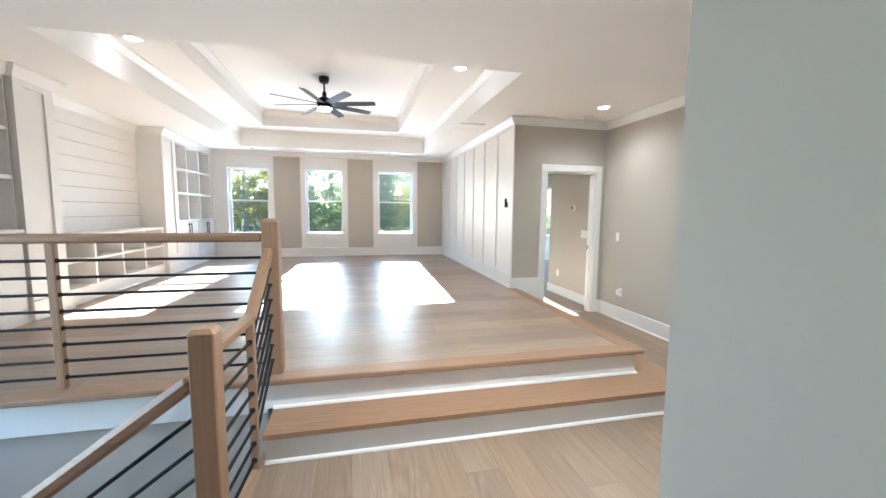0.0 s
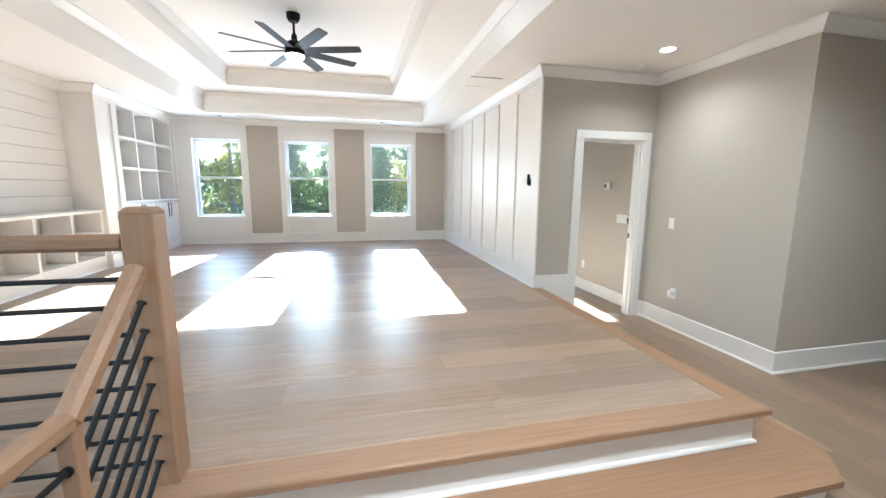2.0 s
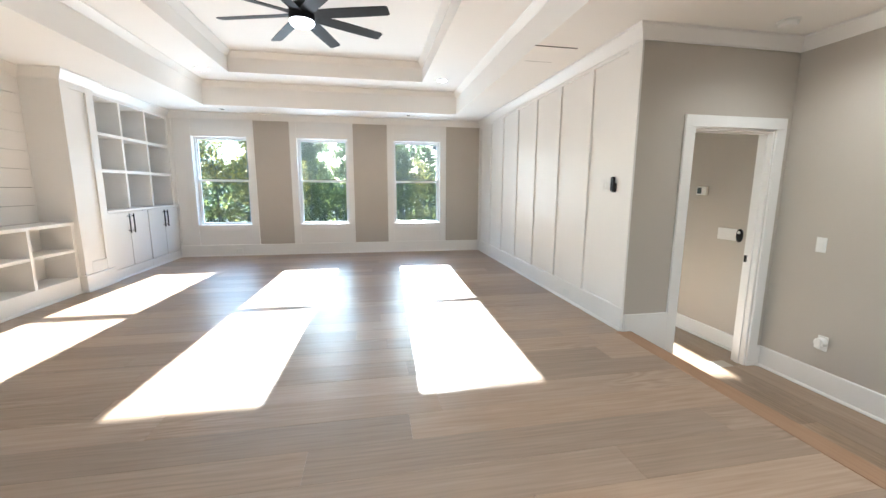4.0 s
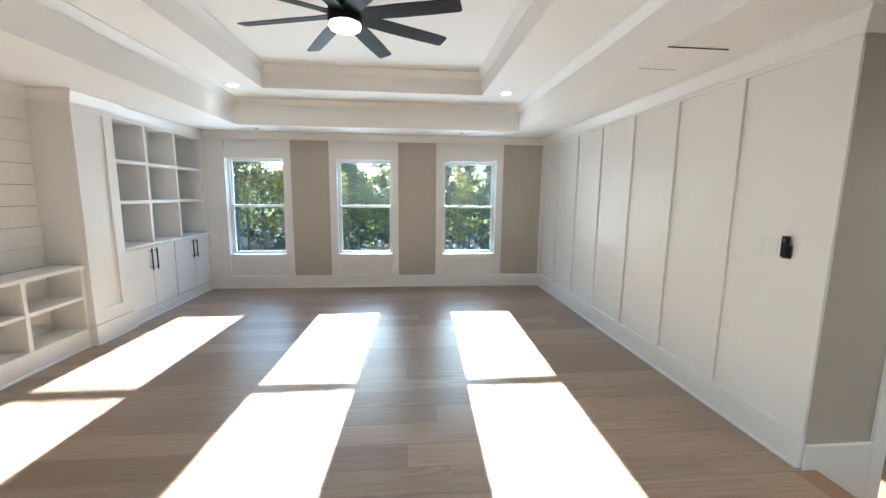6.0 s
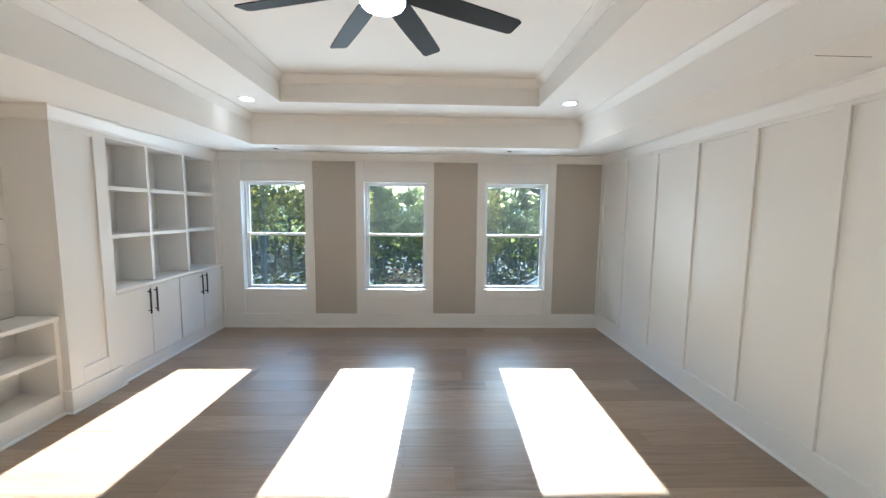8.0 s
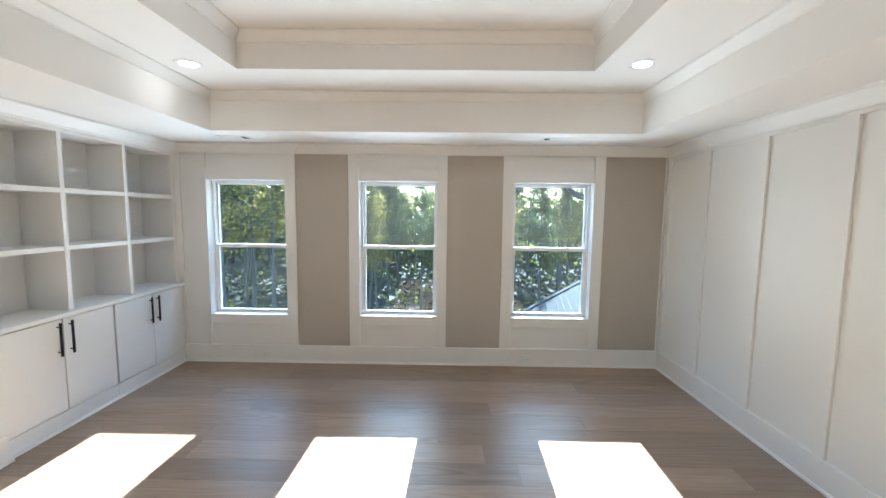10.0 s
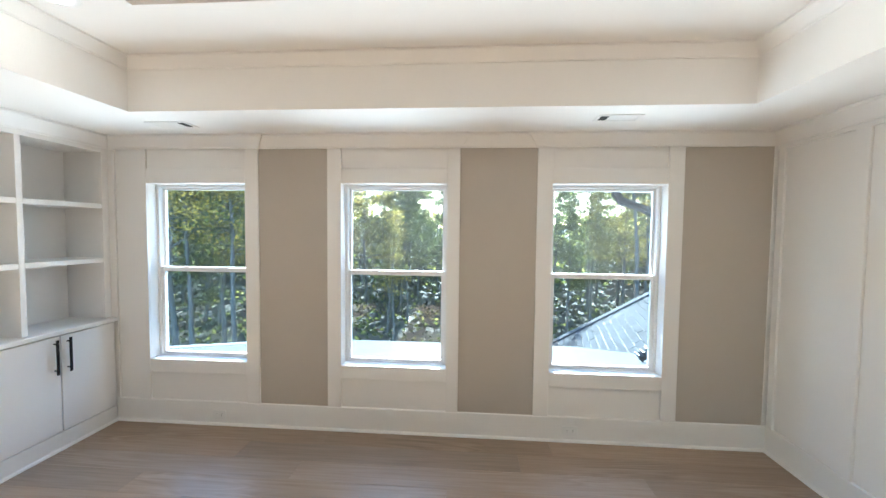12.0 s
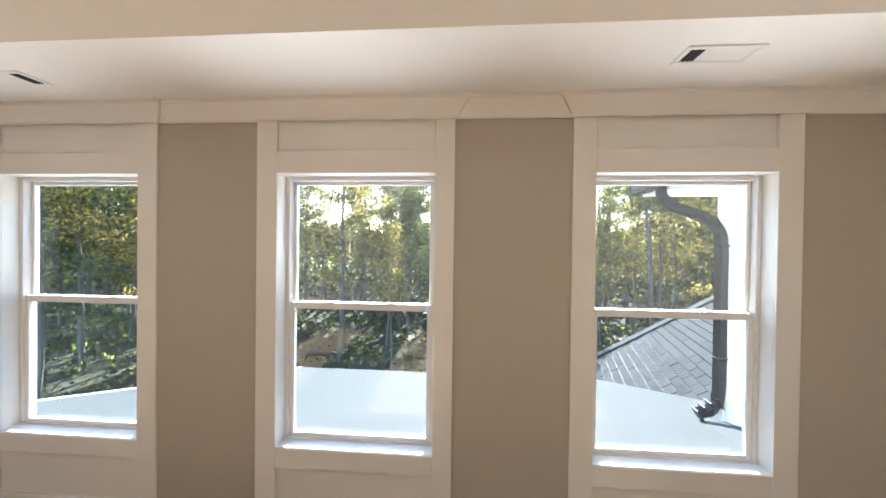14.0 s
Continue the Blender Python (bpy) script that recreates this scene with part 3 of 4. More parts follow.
def nosing(m, p0, p1, inward, w, z, th=0.032):
    """A board with a rounded front from p0 to p1, reaching w inward."""
    prof = [(0, z - th + 0.006), (0, z - 0.010), (0.003, z - 0.004), (0.010, z), (w, z), (w, z - th), (0.006, z - th)]
    p0, p1, n = Vector(p0), Vector(p1), Vector(inward)
    v = [(p.x + n.x * d, p.y + n.y * d, zz) for p in (p0, p1) for d, zz in prof]
    k = len(prof)
    return m.add(v, [(a, (a + 1) % k, k + (a + 1) % k, k + a) for a in range(k)] + [tuple(range(k)), tuple(range(k, 2 * k))[::-1]])

part("front_board", nosing(M(), (-3.1, 3.005), (2.475, 3.005), (0, 1), 0.143, UF + 0.002, 0.038), OAK_TRIM, ledge)
part("side_board", nosing(M(), (2.475, 3.148), (2.475, 5.468), (-1, 0), 0.135, UF + 0.0015, 0.038), OAK_Y, ledge)
steps = thing("entry_steps", "white riser steps with natural oak treads up to the raised floor", "steps", kind="structure")
part("tread", prism(M(), [(-0.26, 2.74), (2.57, 2.74), (2.655, 2.825), (2.44, 3.06), (-0.26, 3.06)], 0.166, 0.197), OAK_TRIM, steps, "natural oak tread")
part("tread", prism(M(), [(2.655, 2.825), (2.74, 2.91), (2.74, 5.468), (2.44, 5.468), (2.44, 3.06)], 0.166, 0.1965), OAK_Y, steps, "natural oak tread")
part("riser", M().box(-0.30, 2.44, 3.06, 3.2, 0.196, UF - 0.036).box(2.36, 2.44, 3.2, 5.468, 0.196, UF - 0.036), WHITE, steps, "white painted riser")
part("riser", prism(M(), [(-0.26, 2.785), (2.55, 2.785), (2.705, 2.94), (2.705, 5.468), (2.44, 5.468), (2.44, 3.06), (-0.26, 3.06)], 0.0, 0.166), WHITE, steps, "white painted riser")
edge = [(2.705, 5.468), (2.705, 2.94), (2.55, 2.785), (-0.26, 2.785)]
part("shoe_mould", M().sweep(shoe_prof(0.0, 0.0), edge), WHITE, steps)
part("shoe_mould", M().sweep(shoe_prof(0.197, 0.0), [(2.44, 5.468), (2.44, 3.06), (-0.26, 3.06)]), WHITE, steps)
part("fascia", M().box(-3.1, -0.30, 3.06, 3.22, UF - 0.235, UF - 0.036), WHITE, steps, "white painted fascia over the stairwell")

# ---- hall floor and stairwell ----
fl = M()
for x0, x1, y0, y1 in ((-3.1, 0.88, -1.2, 1.15), (0.88, 7.2, 1.0, 1.15), (-0.30, 7.2, 1.15, 3.1), (2.44, 7.2, 3.1, 3.95), (2.44, 3.8, 3.95, 5.49), (2.52, 7.2, 5.49, 11.15)):
    fl.box(x0, x1, y0, y1, -0.22, -0.021)
structure("floor_hall_base", fl, OAK_UP, "subfloor under the hall planks", "floor")
structure("floor_lower_storey", M().box(-3.25, 0.0, 1.0, 3.3, -3.1, -2.98), OAK_UP, "plank floor at the foot of the stairwell", "floor")
stair = thing("stair_flight", "oak stair flight going down to the storey below", "stairs", kind="structure")
part("top_nosing", nosing(M(), (-0.34, 1.27), (-0.34, 2.80), (1, 0), 0.075, 0.002), OAK_Y, stair)
for i in range(8):
    x = -0.34 - 0.265 * i
    z = -0.186 * (i + 1)
    part("tread", M().cbox(x - 0.285, x, 1.27, 2.2, z - 0.03, z, 0.005), OAK_Y, stair, "natural oak tread")
    part("riser", M().box(x - 0.02, x, 1.27, 2.2, z, z + 0.156), WHITE, stair, "white painted riser")


# ---- floor planks ----
def planks(parent, regions, z, width, shift, seed, material, lengthwise=0):
    """Boards along x (lengthwise 0) or y (1) over rectangles given as along, along, across, across."""
    rnd = random.Random(seed)
    cache = {}
    for x0, x1, y0, y1 in regions:
        r = math.floor((y0 - shift) / width)
        while r * width + shift < y1 - 1e-4:
            ya, yb = max(y0, r * width + shift), min(y1, (r + 1) * width + shift)
            x = x0 - rnd.uniform(0.0, 1.6)
            while x < x1:
                L = rnd.choice((1.1, 1.4, 1.7, 2.0, 2.3))
                a, b = max(x0, x), min(x1, x + L)
                x += L
                if b - a < 0.03 or yb - ya < 0.01:
                    continue
                key = (round(b - a, 2), round(yb - ya, 3))
                if key not in cache:
                    hx, hy = (b - a) / 2 - 0.0003, (yb - ya) / 2 - 0.0003
                    cache[key] = (M().cbox(-hy, hy, -hx, hx, -0.02, 0, 0.0009) if lengthwise else M().cbox(-hx, hx, -hy, hy, -0.02, 0, 0.0009)).mesh("plank")
                    cache[key].materials.append(material)
                ob = new("plank", cache[key])
                u, w = (a + b) / 2, (ya + yb) / 2
                ob.location = (*((w, u) if lengthwise else (u, w)), z + rnd.uniform(-0.0003, 0.0003))
                ob.parent = parent
            r += 1


# ---- railings ----
def newel(name, x0, x1, y0, y1, z0, z1, label):
    n = thing(name, label, "newel post", at=((x0 + x1) / 2, (y0 + y1) / 2, z0))
    hx, hy, h = (x1 - x0) / 2, (y1 - y0) / 2, z1 - z0
    m = M().cbox(-hx, hx, -hy, hy, 0, h - 0.018, 0.006)
    a = 0.016
    m.add([(-hx, -hy, h - 0.019), (hx, -hy, h - 0.019), (hx, hy, h - 0.019), (-hx, hy, h - 0.019),
           (-hx + a, -hy + a, h), (hx - a, -hy + a, h), (hx - a, hy - a, h), (-hx + a, hy - a, h)],
          [(0, 1, 5, 4), (1, 2, 6, 5), (2, 3, 7, 6), (3, 0, 4, 7), (4, 5, 6, 7)])
    part("post", m, OAK_Z, n)
    return n


def rods(m, p0, p1, r=0.0088):
    m.cyl(p0, p1, r, n=10)
    for p, q in ((p0, p1), (p1, p0)):
        d = (Vector(q) - Vector(p)).normalized() * 0.008
        m.cyl(p, Vector(p) + d, r * 1.7, n=10)
    return m


GY, GX = 3.14, -0.30
newel("newel_post", -0.383, -0.285, 2.15, 2.25, 0.0, 1.0, "square natural oak newel post with chamfered top at the stair head")
newel("newel_post", -0.305, -0.205, 3.09, 3.19, UF + 0.002, 1.42, "square natural oak newel post with chamfered top on the raised floor")

guard = thing("guard_railing", "natural oak railing with black horizontal rods above the stairwell", "railing", at=(-1.5, GY, UF))


def rel(m, o):
    m.v = [(x - o[0], y - o[1], z - o[2]) for x, y, z in m.v]
    return m

GO = (-1.5, GY, UF)
part("handrail", rel(bar(M(), (-3.1, GY, 1.300), (-0.305, GY, 1.300), 0.062, 0.056, 0.014), GO), OAK_TRIM, guard)
for x in (-1.435, -2.575):
    part("baluster", rel(M().cbox(x - 0.021, x + 0.021, GY - 0.021, GY + 0.021, UF + 0.002, 1.273, 0.003), GO), OAK_Z, guard)
for i in range(8):
    z = 1.172 - 0.0998 * i
    for a, b in ((-3.1, -2.596), (-2.554, -1.456), (-1.414, -0.305)):
        part("rod", rel(rods(M(), (a, GY, z), (b, GY, z)), GO), BLACK, guard, smooth=True)

side = thing("stair_head_railing", "natural oak railing with black rods rising beside the steps", "railing", at=(GX, 2.7, 0))
SO = (GX, 2.7, 0)
KY = 2.76
RX0, RX1 = -0.334, -0.262
part("handrail", rel(bar(M(), (RX0, 2.25, 0.878), (-0.304, KY, 0.878), 0.06, 0.058, 0.014), SO), OAK_Y, side)
part("handrail", rel(bar(M(), (-0.304, KY - 0.012, 0.869), (RX1, 3.09, 1.225), 0.06, 0.058, 0.014), SO), OAK_Y, side)
part("baluster", rel(M().cbox(-0.325, -0.283, KY - 0.021, KY + 0.021, 0.0, 0.86, 0.003), SO), OAK_Z, side)
for i in range(8):
    z = 0.748 - 0.0985 * i
    part("rod", rel(rods(M(), (RX0, 2.25, z), (-0.304, KY - 0.021, z)), SO), BLACK, side, smooth=True)
    if i < 7:
        part("rod", rel(rods(M(), (-0.304, KY + 0.021, z), (RX1, 3.09, z + 0.353)), SO), BLACK, side, smooth=True)

down = thing("stair_railing", "natural oak stair railing with black rods descending the flight", "railing", at=(-0.4, 2.2, 0))
DO = (-0.4, 2.2, 0)
SL = -0.74
part("handrail", rel(bar(M(), (-0.383, 2.2, 0.778), (-2.4, 2.2, 0.778 + SL * 2.017), 0.066, 0.068, 0.02), DO), OAK_TRIM, down)
for x in (-1.45, -2.38):
    zt = 0.79 + SL * (-0.383 - x)
    part("baluster", rel(M().cbox(x - 0.021, x + 0.021, 2.179, 2.221, zt - 0.92, zt - 0.02, 0.003), DO), OAK_Z, down)
for i in range(6):
    z = 0.62 - 0.130 * i
    part("rod", rel(rods(M(), (-0.383, 2.2, z), (-2.38, 2.2, z + SL * 1.997)), DO), BLACK, down, smooth=True)


# ---- built-ins along the west wall ----
def pull(x, y, z0, z1, parent):
    m = M().cbox(x + 0.024, x + 0.034, y - 0.009, y + 0.009, z0, z1, 0.002)
    for z in (z0 + 0.03, z1 - 0.03):
        m.cyl((x, y, z), (x + 0.026, y, z), 0.005, n=10)
    return part("handle", m, BLACK, parent, "slim black bar pull")


def base_cabinet(y0, y1, label):
    c = thing("base_cabinet", label, "cabinet", at=(CABX, (y0 + y1) / 2, UF), group="built-in base cabinets")
    o = (CABX, (y0 + y1) / 2, UF)
    part("body", rel(M().cbox(-3.1, CABX - 0.065, y0, y1, UF, 1.243, 0.002).box(CABX - 0.065, CABX - 0.05, y0, y0 + 0.012, 0.531, 1.2435).box(CABX - 0.065, CABX - 0.05, y1 - 0.012, y1, 0.531, 1.2435).cbox(CABX - 0.065, CABX - 0.004, y0, y1, UF, 0.531, 0.002), o), WHITE, c)
    part("shoe_mould", rel(M().sweep(shoe_prof(UF, -0.004), [(CABX, y1), (CABX, y0)]), o), WHITE, c)
    mid = (y0 + y1) / 2
    for a, b, hy in ((y0 + 0.009, mid - 0.005, mid - 0.045), (mid + 0.005, y1 - 0.009, mid + 0.045)):
        d = part("door", rel(M().cbox(CABX - 0.020, CABX, a, b, 0.538, 1.232, 0.002), o), WHITE, c)
        p = pull(CABX, hy, 0.963, 1.213, d)
        p.data.transform(Matrix.Translation((-o[0], -o[1], -o[2])))
    return c


def shelf_unit(y0, y1, label, flip=False):
    s = thing("open_shelf_unit", label, "shelves", at=(UPX, (y0 + y1) / 2, 1.275), group="built-in open shelves")
    o = (UPX, (y0 + y1) / 2, 1.275)
    zt = 2.607
    e0, e1 = (0.055, 0.012) if flip else (0.068, 0.055)
    part("back_panel", rel(M().box(-3.09, -3.075, y0, y1, 1.275, CZ - 0.002), o), WHITE, s)
    part("face_frame", rel(M().cbox(UPX - 0.02, UPX, y0, y0 + e0, 1.275, CZ - 0.02, 0.002).cbox(UPX - 0.02, UPX, y1 - e1, y1, 1.275, CZ - 0.02, 0.002)
         .cbox(UPX - 0.02, UPX - 0.001, y0 + e0, y1 - e1, zt, CZ - 0.02, 0.002), o), WHITE, s)
    part("side_panel", rel(M().box(-3.075, UPX - 0.02, y0, y0 + e0 - 0.001, 1.275, zt), o), WHITE, s)
    part("side_panel", rel(M().box(-3.075, UPX - 0.02, y1 - e1 + 0.001, y1, 1.275, zt), o), WHITE, s)
    part("top_panel", rel(M().box(-3.075, UPX - 0.02, y0, y1, zt + 0.001, zt + 0.02), o), WHITE, s)
    cuts = (0.484, 1.036) if flip else (0.533, 1.105)
    div = [(y1 - c - 0.036, y1 - c) for c in cuts[::-1]] if flip else [(y0 + c, y0 + c + 0.036) for c in cuts]
    for a, b in div:
        part("divider", rel(M().cbox(-3.075, UPX - 0.002, a, b, 1.275, zt, 0.002), o), WHITE, s)
    ends = [y0 + e0, *[q for d in div for q in d], y1 - e1]
    for z in (1.73, 2.162):
        for a, b in zip(ends[::2], ends[1::2]):
            part("shelf", rel(M().cbox(-3.075, UPX - 0.004, a, b, z, z + 0.036, 0.002), o), WHITE, s)
    return s


def pilaster(y0, y1, label):
    p = thing("pilaster", label, "pilaster", at=(PILX, (y0 + y1) / 2, UF), group="built-in pilasters")
    o = (PILX, (y0 + y1) / 2, UF)
    part("body", rel(M().box(-3.1, PILX - 0.018, y0, y1, UF, CZ - 0.001), o), WHITE, p)
    s = 0.115
    part("panel_frame", rel(M().cbox(PILX - 0.018, PILX, y0, y0 + s, UF + 0.19, CZ - 0.02, 0.002).cbox(PILX - 0.018, PILX, y1 - s, y1, UF + 0.19, CZ - 0.02, 0.002)
         .cbox(PILX - 0.018, PILX - 0.001, y0 + s, y1 - s, UF + 0.19, UF + 0.318, 0.002).cbox(PILX - 0.018, PILX - 0.001, y0 + s, y1 - s, 2.580, CZ - 0.02, 0.002), o), WHITE, p)
    part("plinth", rel(M().cbox(-3.0, PILX + 0.016, y0 - 0.016, y1 + 0.016, UF, UF + 0.185, 0.004).cbox(-3.0, PILX + 0.031, y0 - 0.03, y1 + 0.03, UF, UF + 0.016, 0.005), o), WHITE, p)
    return p


for (y0, y1), lab in (((8.045, 8.928), "white two-door base cabinet with black pulls under the shelves"), ((8.930, 9.790), "white two-door base cabinet with black pulls next to the window wall"),
                      ((3.95, 4.812), "white two-door base cabinet with black pulls near the railing"), ((3.09, 3.948), "white two-door base cabinet beside the railing")):
    base_cabinet(y0, y1, lab)
for y0, y1 in ((8.045, 9.79), (3.09, 4.812)):
    tagged(part("countertop", M().cbox(-3.098, CABX + 0.022, y0 - 0.002, y1, 1.244, 1.274, 0.003), WHITE), "white painted wooden top over the base cabinets", "countertop", group="built-in tops")
    shelf_unit(y0, y1, "white built-in open shelves with nine empty cubbies", y0 < 5)
pilaster(*PIL[0], "white panelled pilaster between shelves and shiplap niche")
pilaster(*PIL[1], "white panelled pilaster nearer the railing beside the niche")

N0, N1, BF = 5.31, 7.56, -2.755
bench = thing("cubby_bench", "low white built-in bench with two rows of empty cubbies", "bench", at=(BF, (N0 + N1) / 2, UF))
BO = (BF, (N0 + N1) / 2, UF)
part("top", rel(M().cbox(-3.059, BF + 0.012, N0, N1, 1.148, 1.182, 0.003), BO), WHITE, bench)
part("base", rel(M().cbox(-3.059, BF, N0, N1, UF, 0.58, 0.003), BO), WHITE, bench)
part("back", rel(M().box(-3.059, -3.05, N0, N1, 0.58, 1.148), BO), WHITE, bench)
part("shoe_mould", rel(M().sweep(shoe_prof(UF, 0.0), [(BF, N1), (BF, N0)]), BO), WHITE, bench)
cols = 4
cw = (N1 - N0 - 0.036) / cols
for i in range(cols + 1):
    y = N0 + i * cw
    part("divider", rel(M().cbox(-3.05, BF - 0.001, y, y + 0.036, 0.58, 1.148, 0.002), BO), WHITE, bench)
for i in range(cols):
    part("shelf", rel(M().cbox(-3.05, BF - 0.002, N0 + i * cw + 0.036, N0 + (i + 1) * cw, 0.862, 0.892, 0.002), BO), WHITE, bench)
ship = structure("wall_shiplap_backing", M().box(-3.1, -3.078, N0, N1, 1.0, CZ - 0.002), DARK, "dark backing behind white shiplap boards", "wall")
zs = [1.182, 1.366 - 0.002] + [1.366 - 0.002 + 0.184 * k for k in range(1, 8)]
for a, b in zip(zs, zs[1:] + [CZ - 0.05]):
    if b > a + 0.02:
        part("shiplap_board", M().cbox(-3.078, NICHEX, N0 + 0.001, N1 - 0.001, a + 0.0018, b - 0.0018, 0.0012), WHITE, ship)


# ---- ceiling fan ----
FX, FY, FZ = -0.13, 6.36, 2.96
fan = thing("ceiling_fan", "matte black ceiling fan with eight blades and a lit white lens", "ceiling fan", at=(FX, FY, TZ2))
ZO = TZ2
part("canopy", M().lathe([(0.02, -0.085), (0.05, -0.08), (0.068, -0.05), (0.072, 0.0)], n=32), FANBLK, fan, smooth=True)
part("downrod", M().lathe([(0.013, -0.26), (0.013, -0.08)], n=16).lathe([(0.03, -0.27), (0.03, -0.22), (0.02, -0.20)], n=20), FANBLK, fan, smooth=True)
part("motor_housing", M().lathe([(0.085, -0.425), (0.10, -0.42), (0.104, -0.36), (0.10, -0.32), (0.07, -0.285), (0.03, -0.265)], n=36), FANBLK, fan, smooth=True)
part("lens", M().lathe([(0.02, -0.462), (0.06, -0.459), (0.088, -0.45), (0.097, -0.437), (0.097, -0.42)], n=36), FANLAMP, fan, "lit white round lens", smooth=True)
for i in range(8):
    a = radians(FAN_ANGLE + 45 * i)
    tilt = radians(-13)
    prof = [(0.09, 0.046), (0.16, 0.053), (0.35, 0.057), (0.55, 0.056), (0.71, 0.053), (0.73, 0.042)]
    v, f = [], []
    for r, w in prof:
        for s, th in ((-1, 0.003), (1, 0.003), (1, -0.003), (-1, -0.003)):
            u, zz = s * w * math.cos(tilt), s * w * math.sin(tilt) * (1 if r > 0.12 else 0.6) + th
            v.append((r * math.cos(a) - u * math.sin(a), r * math.sin(a) + u * math.cos(a), FZ - ZO + zz))
    n = len(prof)
    for k in range(n - 1):
        f += [(k * 4 + j, k * 4 + (j + 1) % 4, (k + 1) * 4 + (j + 1) % 4, (k + 1) * 4 + j) for j in range(4)]
    f += [(0, 1, 2, 3), tuple(4 * (n - 1) + j for j in (3, 2, 1, 0))]
    part("blade", M().add(v, f), FANBLK, fan)


# ---- recessed lights, vents, detectors ----
def downlight(x, y, z, lab, power):
    d = thing("recessed_light", lab, "ceiling light", at=(x, y, z), group="recessed ceiling lights")
    part("trim_ring", M().lathe([(0.058, -0.004), (0.086, -0.005), (0.092, -0.001), (0.092, 0.0)], n=36), PLASTIC, d, smooth=True)
    part("lens", M().lathe([(0.056, -0.0065), (0.058, -0.0045), (0.058, -0.0035)], n=36), LAMP, d, "lit round lens")
    lamp = bpy.data.lights.new("downlight", "SPOT")
    lamp.energy, lamp.spot_size, lamp.spot_blend, lamp.shadow_soft_size, lamp.color = power, radians(118 if z > CZ else 150), 1.0, 0.05, (1.0, 0.94, 0.87)
    o = new("downlight_lamp", lamp)
    o.location = (x, y, z - 0.02)
    return d


for x, y in ((-1.72, 8.53), (1.43, 8.48), (-1.76, 4.86), (1.445, 4.84)):
    downlight(x, y, TZ1, "lit recessed light in the tray ceiling", CAN_POWER)
# the third, strongest one is out of view, added to brighten floor and risers
for x, y, k in ((3.225, 4.77, 0.42), (3.485, 2.848, 0.9), (1.0, 2.0, 2.4)):
    downlight(x, y, CZ, "lit recessed light in the hall ceiling, one of three added unseen", HALL_CAN_POWER * k)

smoke = thing("smoke_detector", "round white smoke detector on the hall ceiling", "smoke detector", at=(3.33, 5.23, CZ))
part("base", M().lathe([(0.066, -0.012), (0.07, -0.010), (0.07, 0.0)], n=32), PLASTIC, smoke, smooth=True)
part("cover", M().lathe([(0.03, -0.042), (0.052, -0.038), (0.060, -0.026), (0.060, -0.012)], n=32), PLASTIC, smoke, smooth=True)


def ceiling_vent(x0, x1, y0, y1, lab):
    v = thing("ceiling_vent", lab, "air vent", at=((x0 + x1) / 2, (y0 + y1) / 2, CZ), group="ceiling vents")
    hx, hy = (x1 - x0) / 2, (y1 - y0) / 2
    b = 0.022
    part("frame", M().cbox(-hx, hx, -hy, -hy + b, -0.006, 0, 0.002).cbox(-hx, hx, hy - b, hy, -0.006, 0, 0.002).cbox(-hx, -hx + b, -hy + b, hy - b, -0.006, 0, 0.002).cbox(hx - b, hx, -hy + b, hy - b, -0.006, 0, 0.002), PLASTIC, v)
    part("backing", M().box(-hx + b, hx - b, -hy + b, hy - b, -0.0015, -0.0005), DARK, v, "dark duct opening")
    x = -hx + b + 0.052
    while x < hx - b - 0.004:
        m = M().cbox(0, 0.016, -hy + b, hy - b, -0.001, 0.0, 0.0003)
        t = radians(-12)
        m.v = [(x + p[0] * math.cos(t) - p[2] * math.sin(t), p[1], -0.003 + (p[0] * math.sin(t) + p[2] * math.cos(t)) * 0.4) for p in m.v]
        part("slat", m, PLASTIC, v)
        x += 0.0145
    for x in (-hx + b + 0.012, -hx + b + 0.03):
        part("slat", M().cbox(x, x + 0.004, -hy + b, hy - b, -0.005, -0.002, 0.0005), DARK, v)
    return v


ceiling_vent(-2.06, -1.77, 9.375, 9.53, "white ceiling register with dark louvres above the window").rotation_euler.z = math.pi
ceiling_vent(0.98, 1.255, 9.33, 9.47, "white ceiling register with dark louvres above the far window")
access = thing("access_panel", "flush white square ceiling access panel with a dark slit", "access panel", at=(1.96, 6.21, CZ))
part("panel", M().cbox(-0.185, 0.185, -0.19, 0.19, -0.004, 0, 0.001), CEIL, access)
part("slit", M().box(-0.19, 0.19, -0.196, -0.19, -0.006, 0), DARK, access, "dark gap at the panel edge")
part("slit", M().box(-0.13, 0.135, 0.19, 0.193, -0.005, 0), DARK, access, "dark gap at the panel edge")


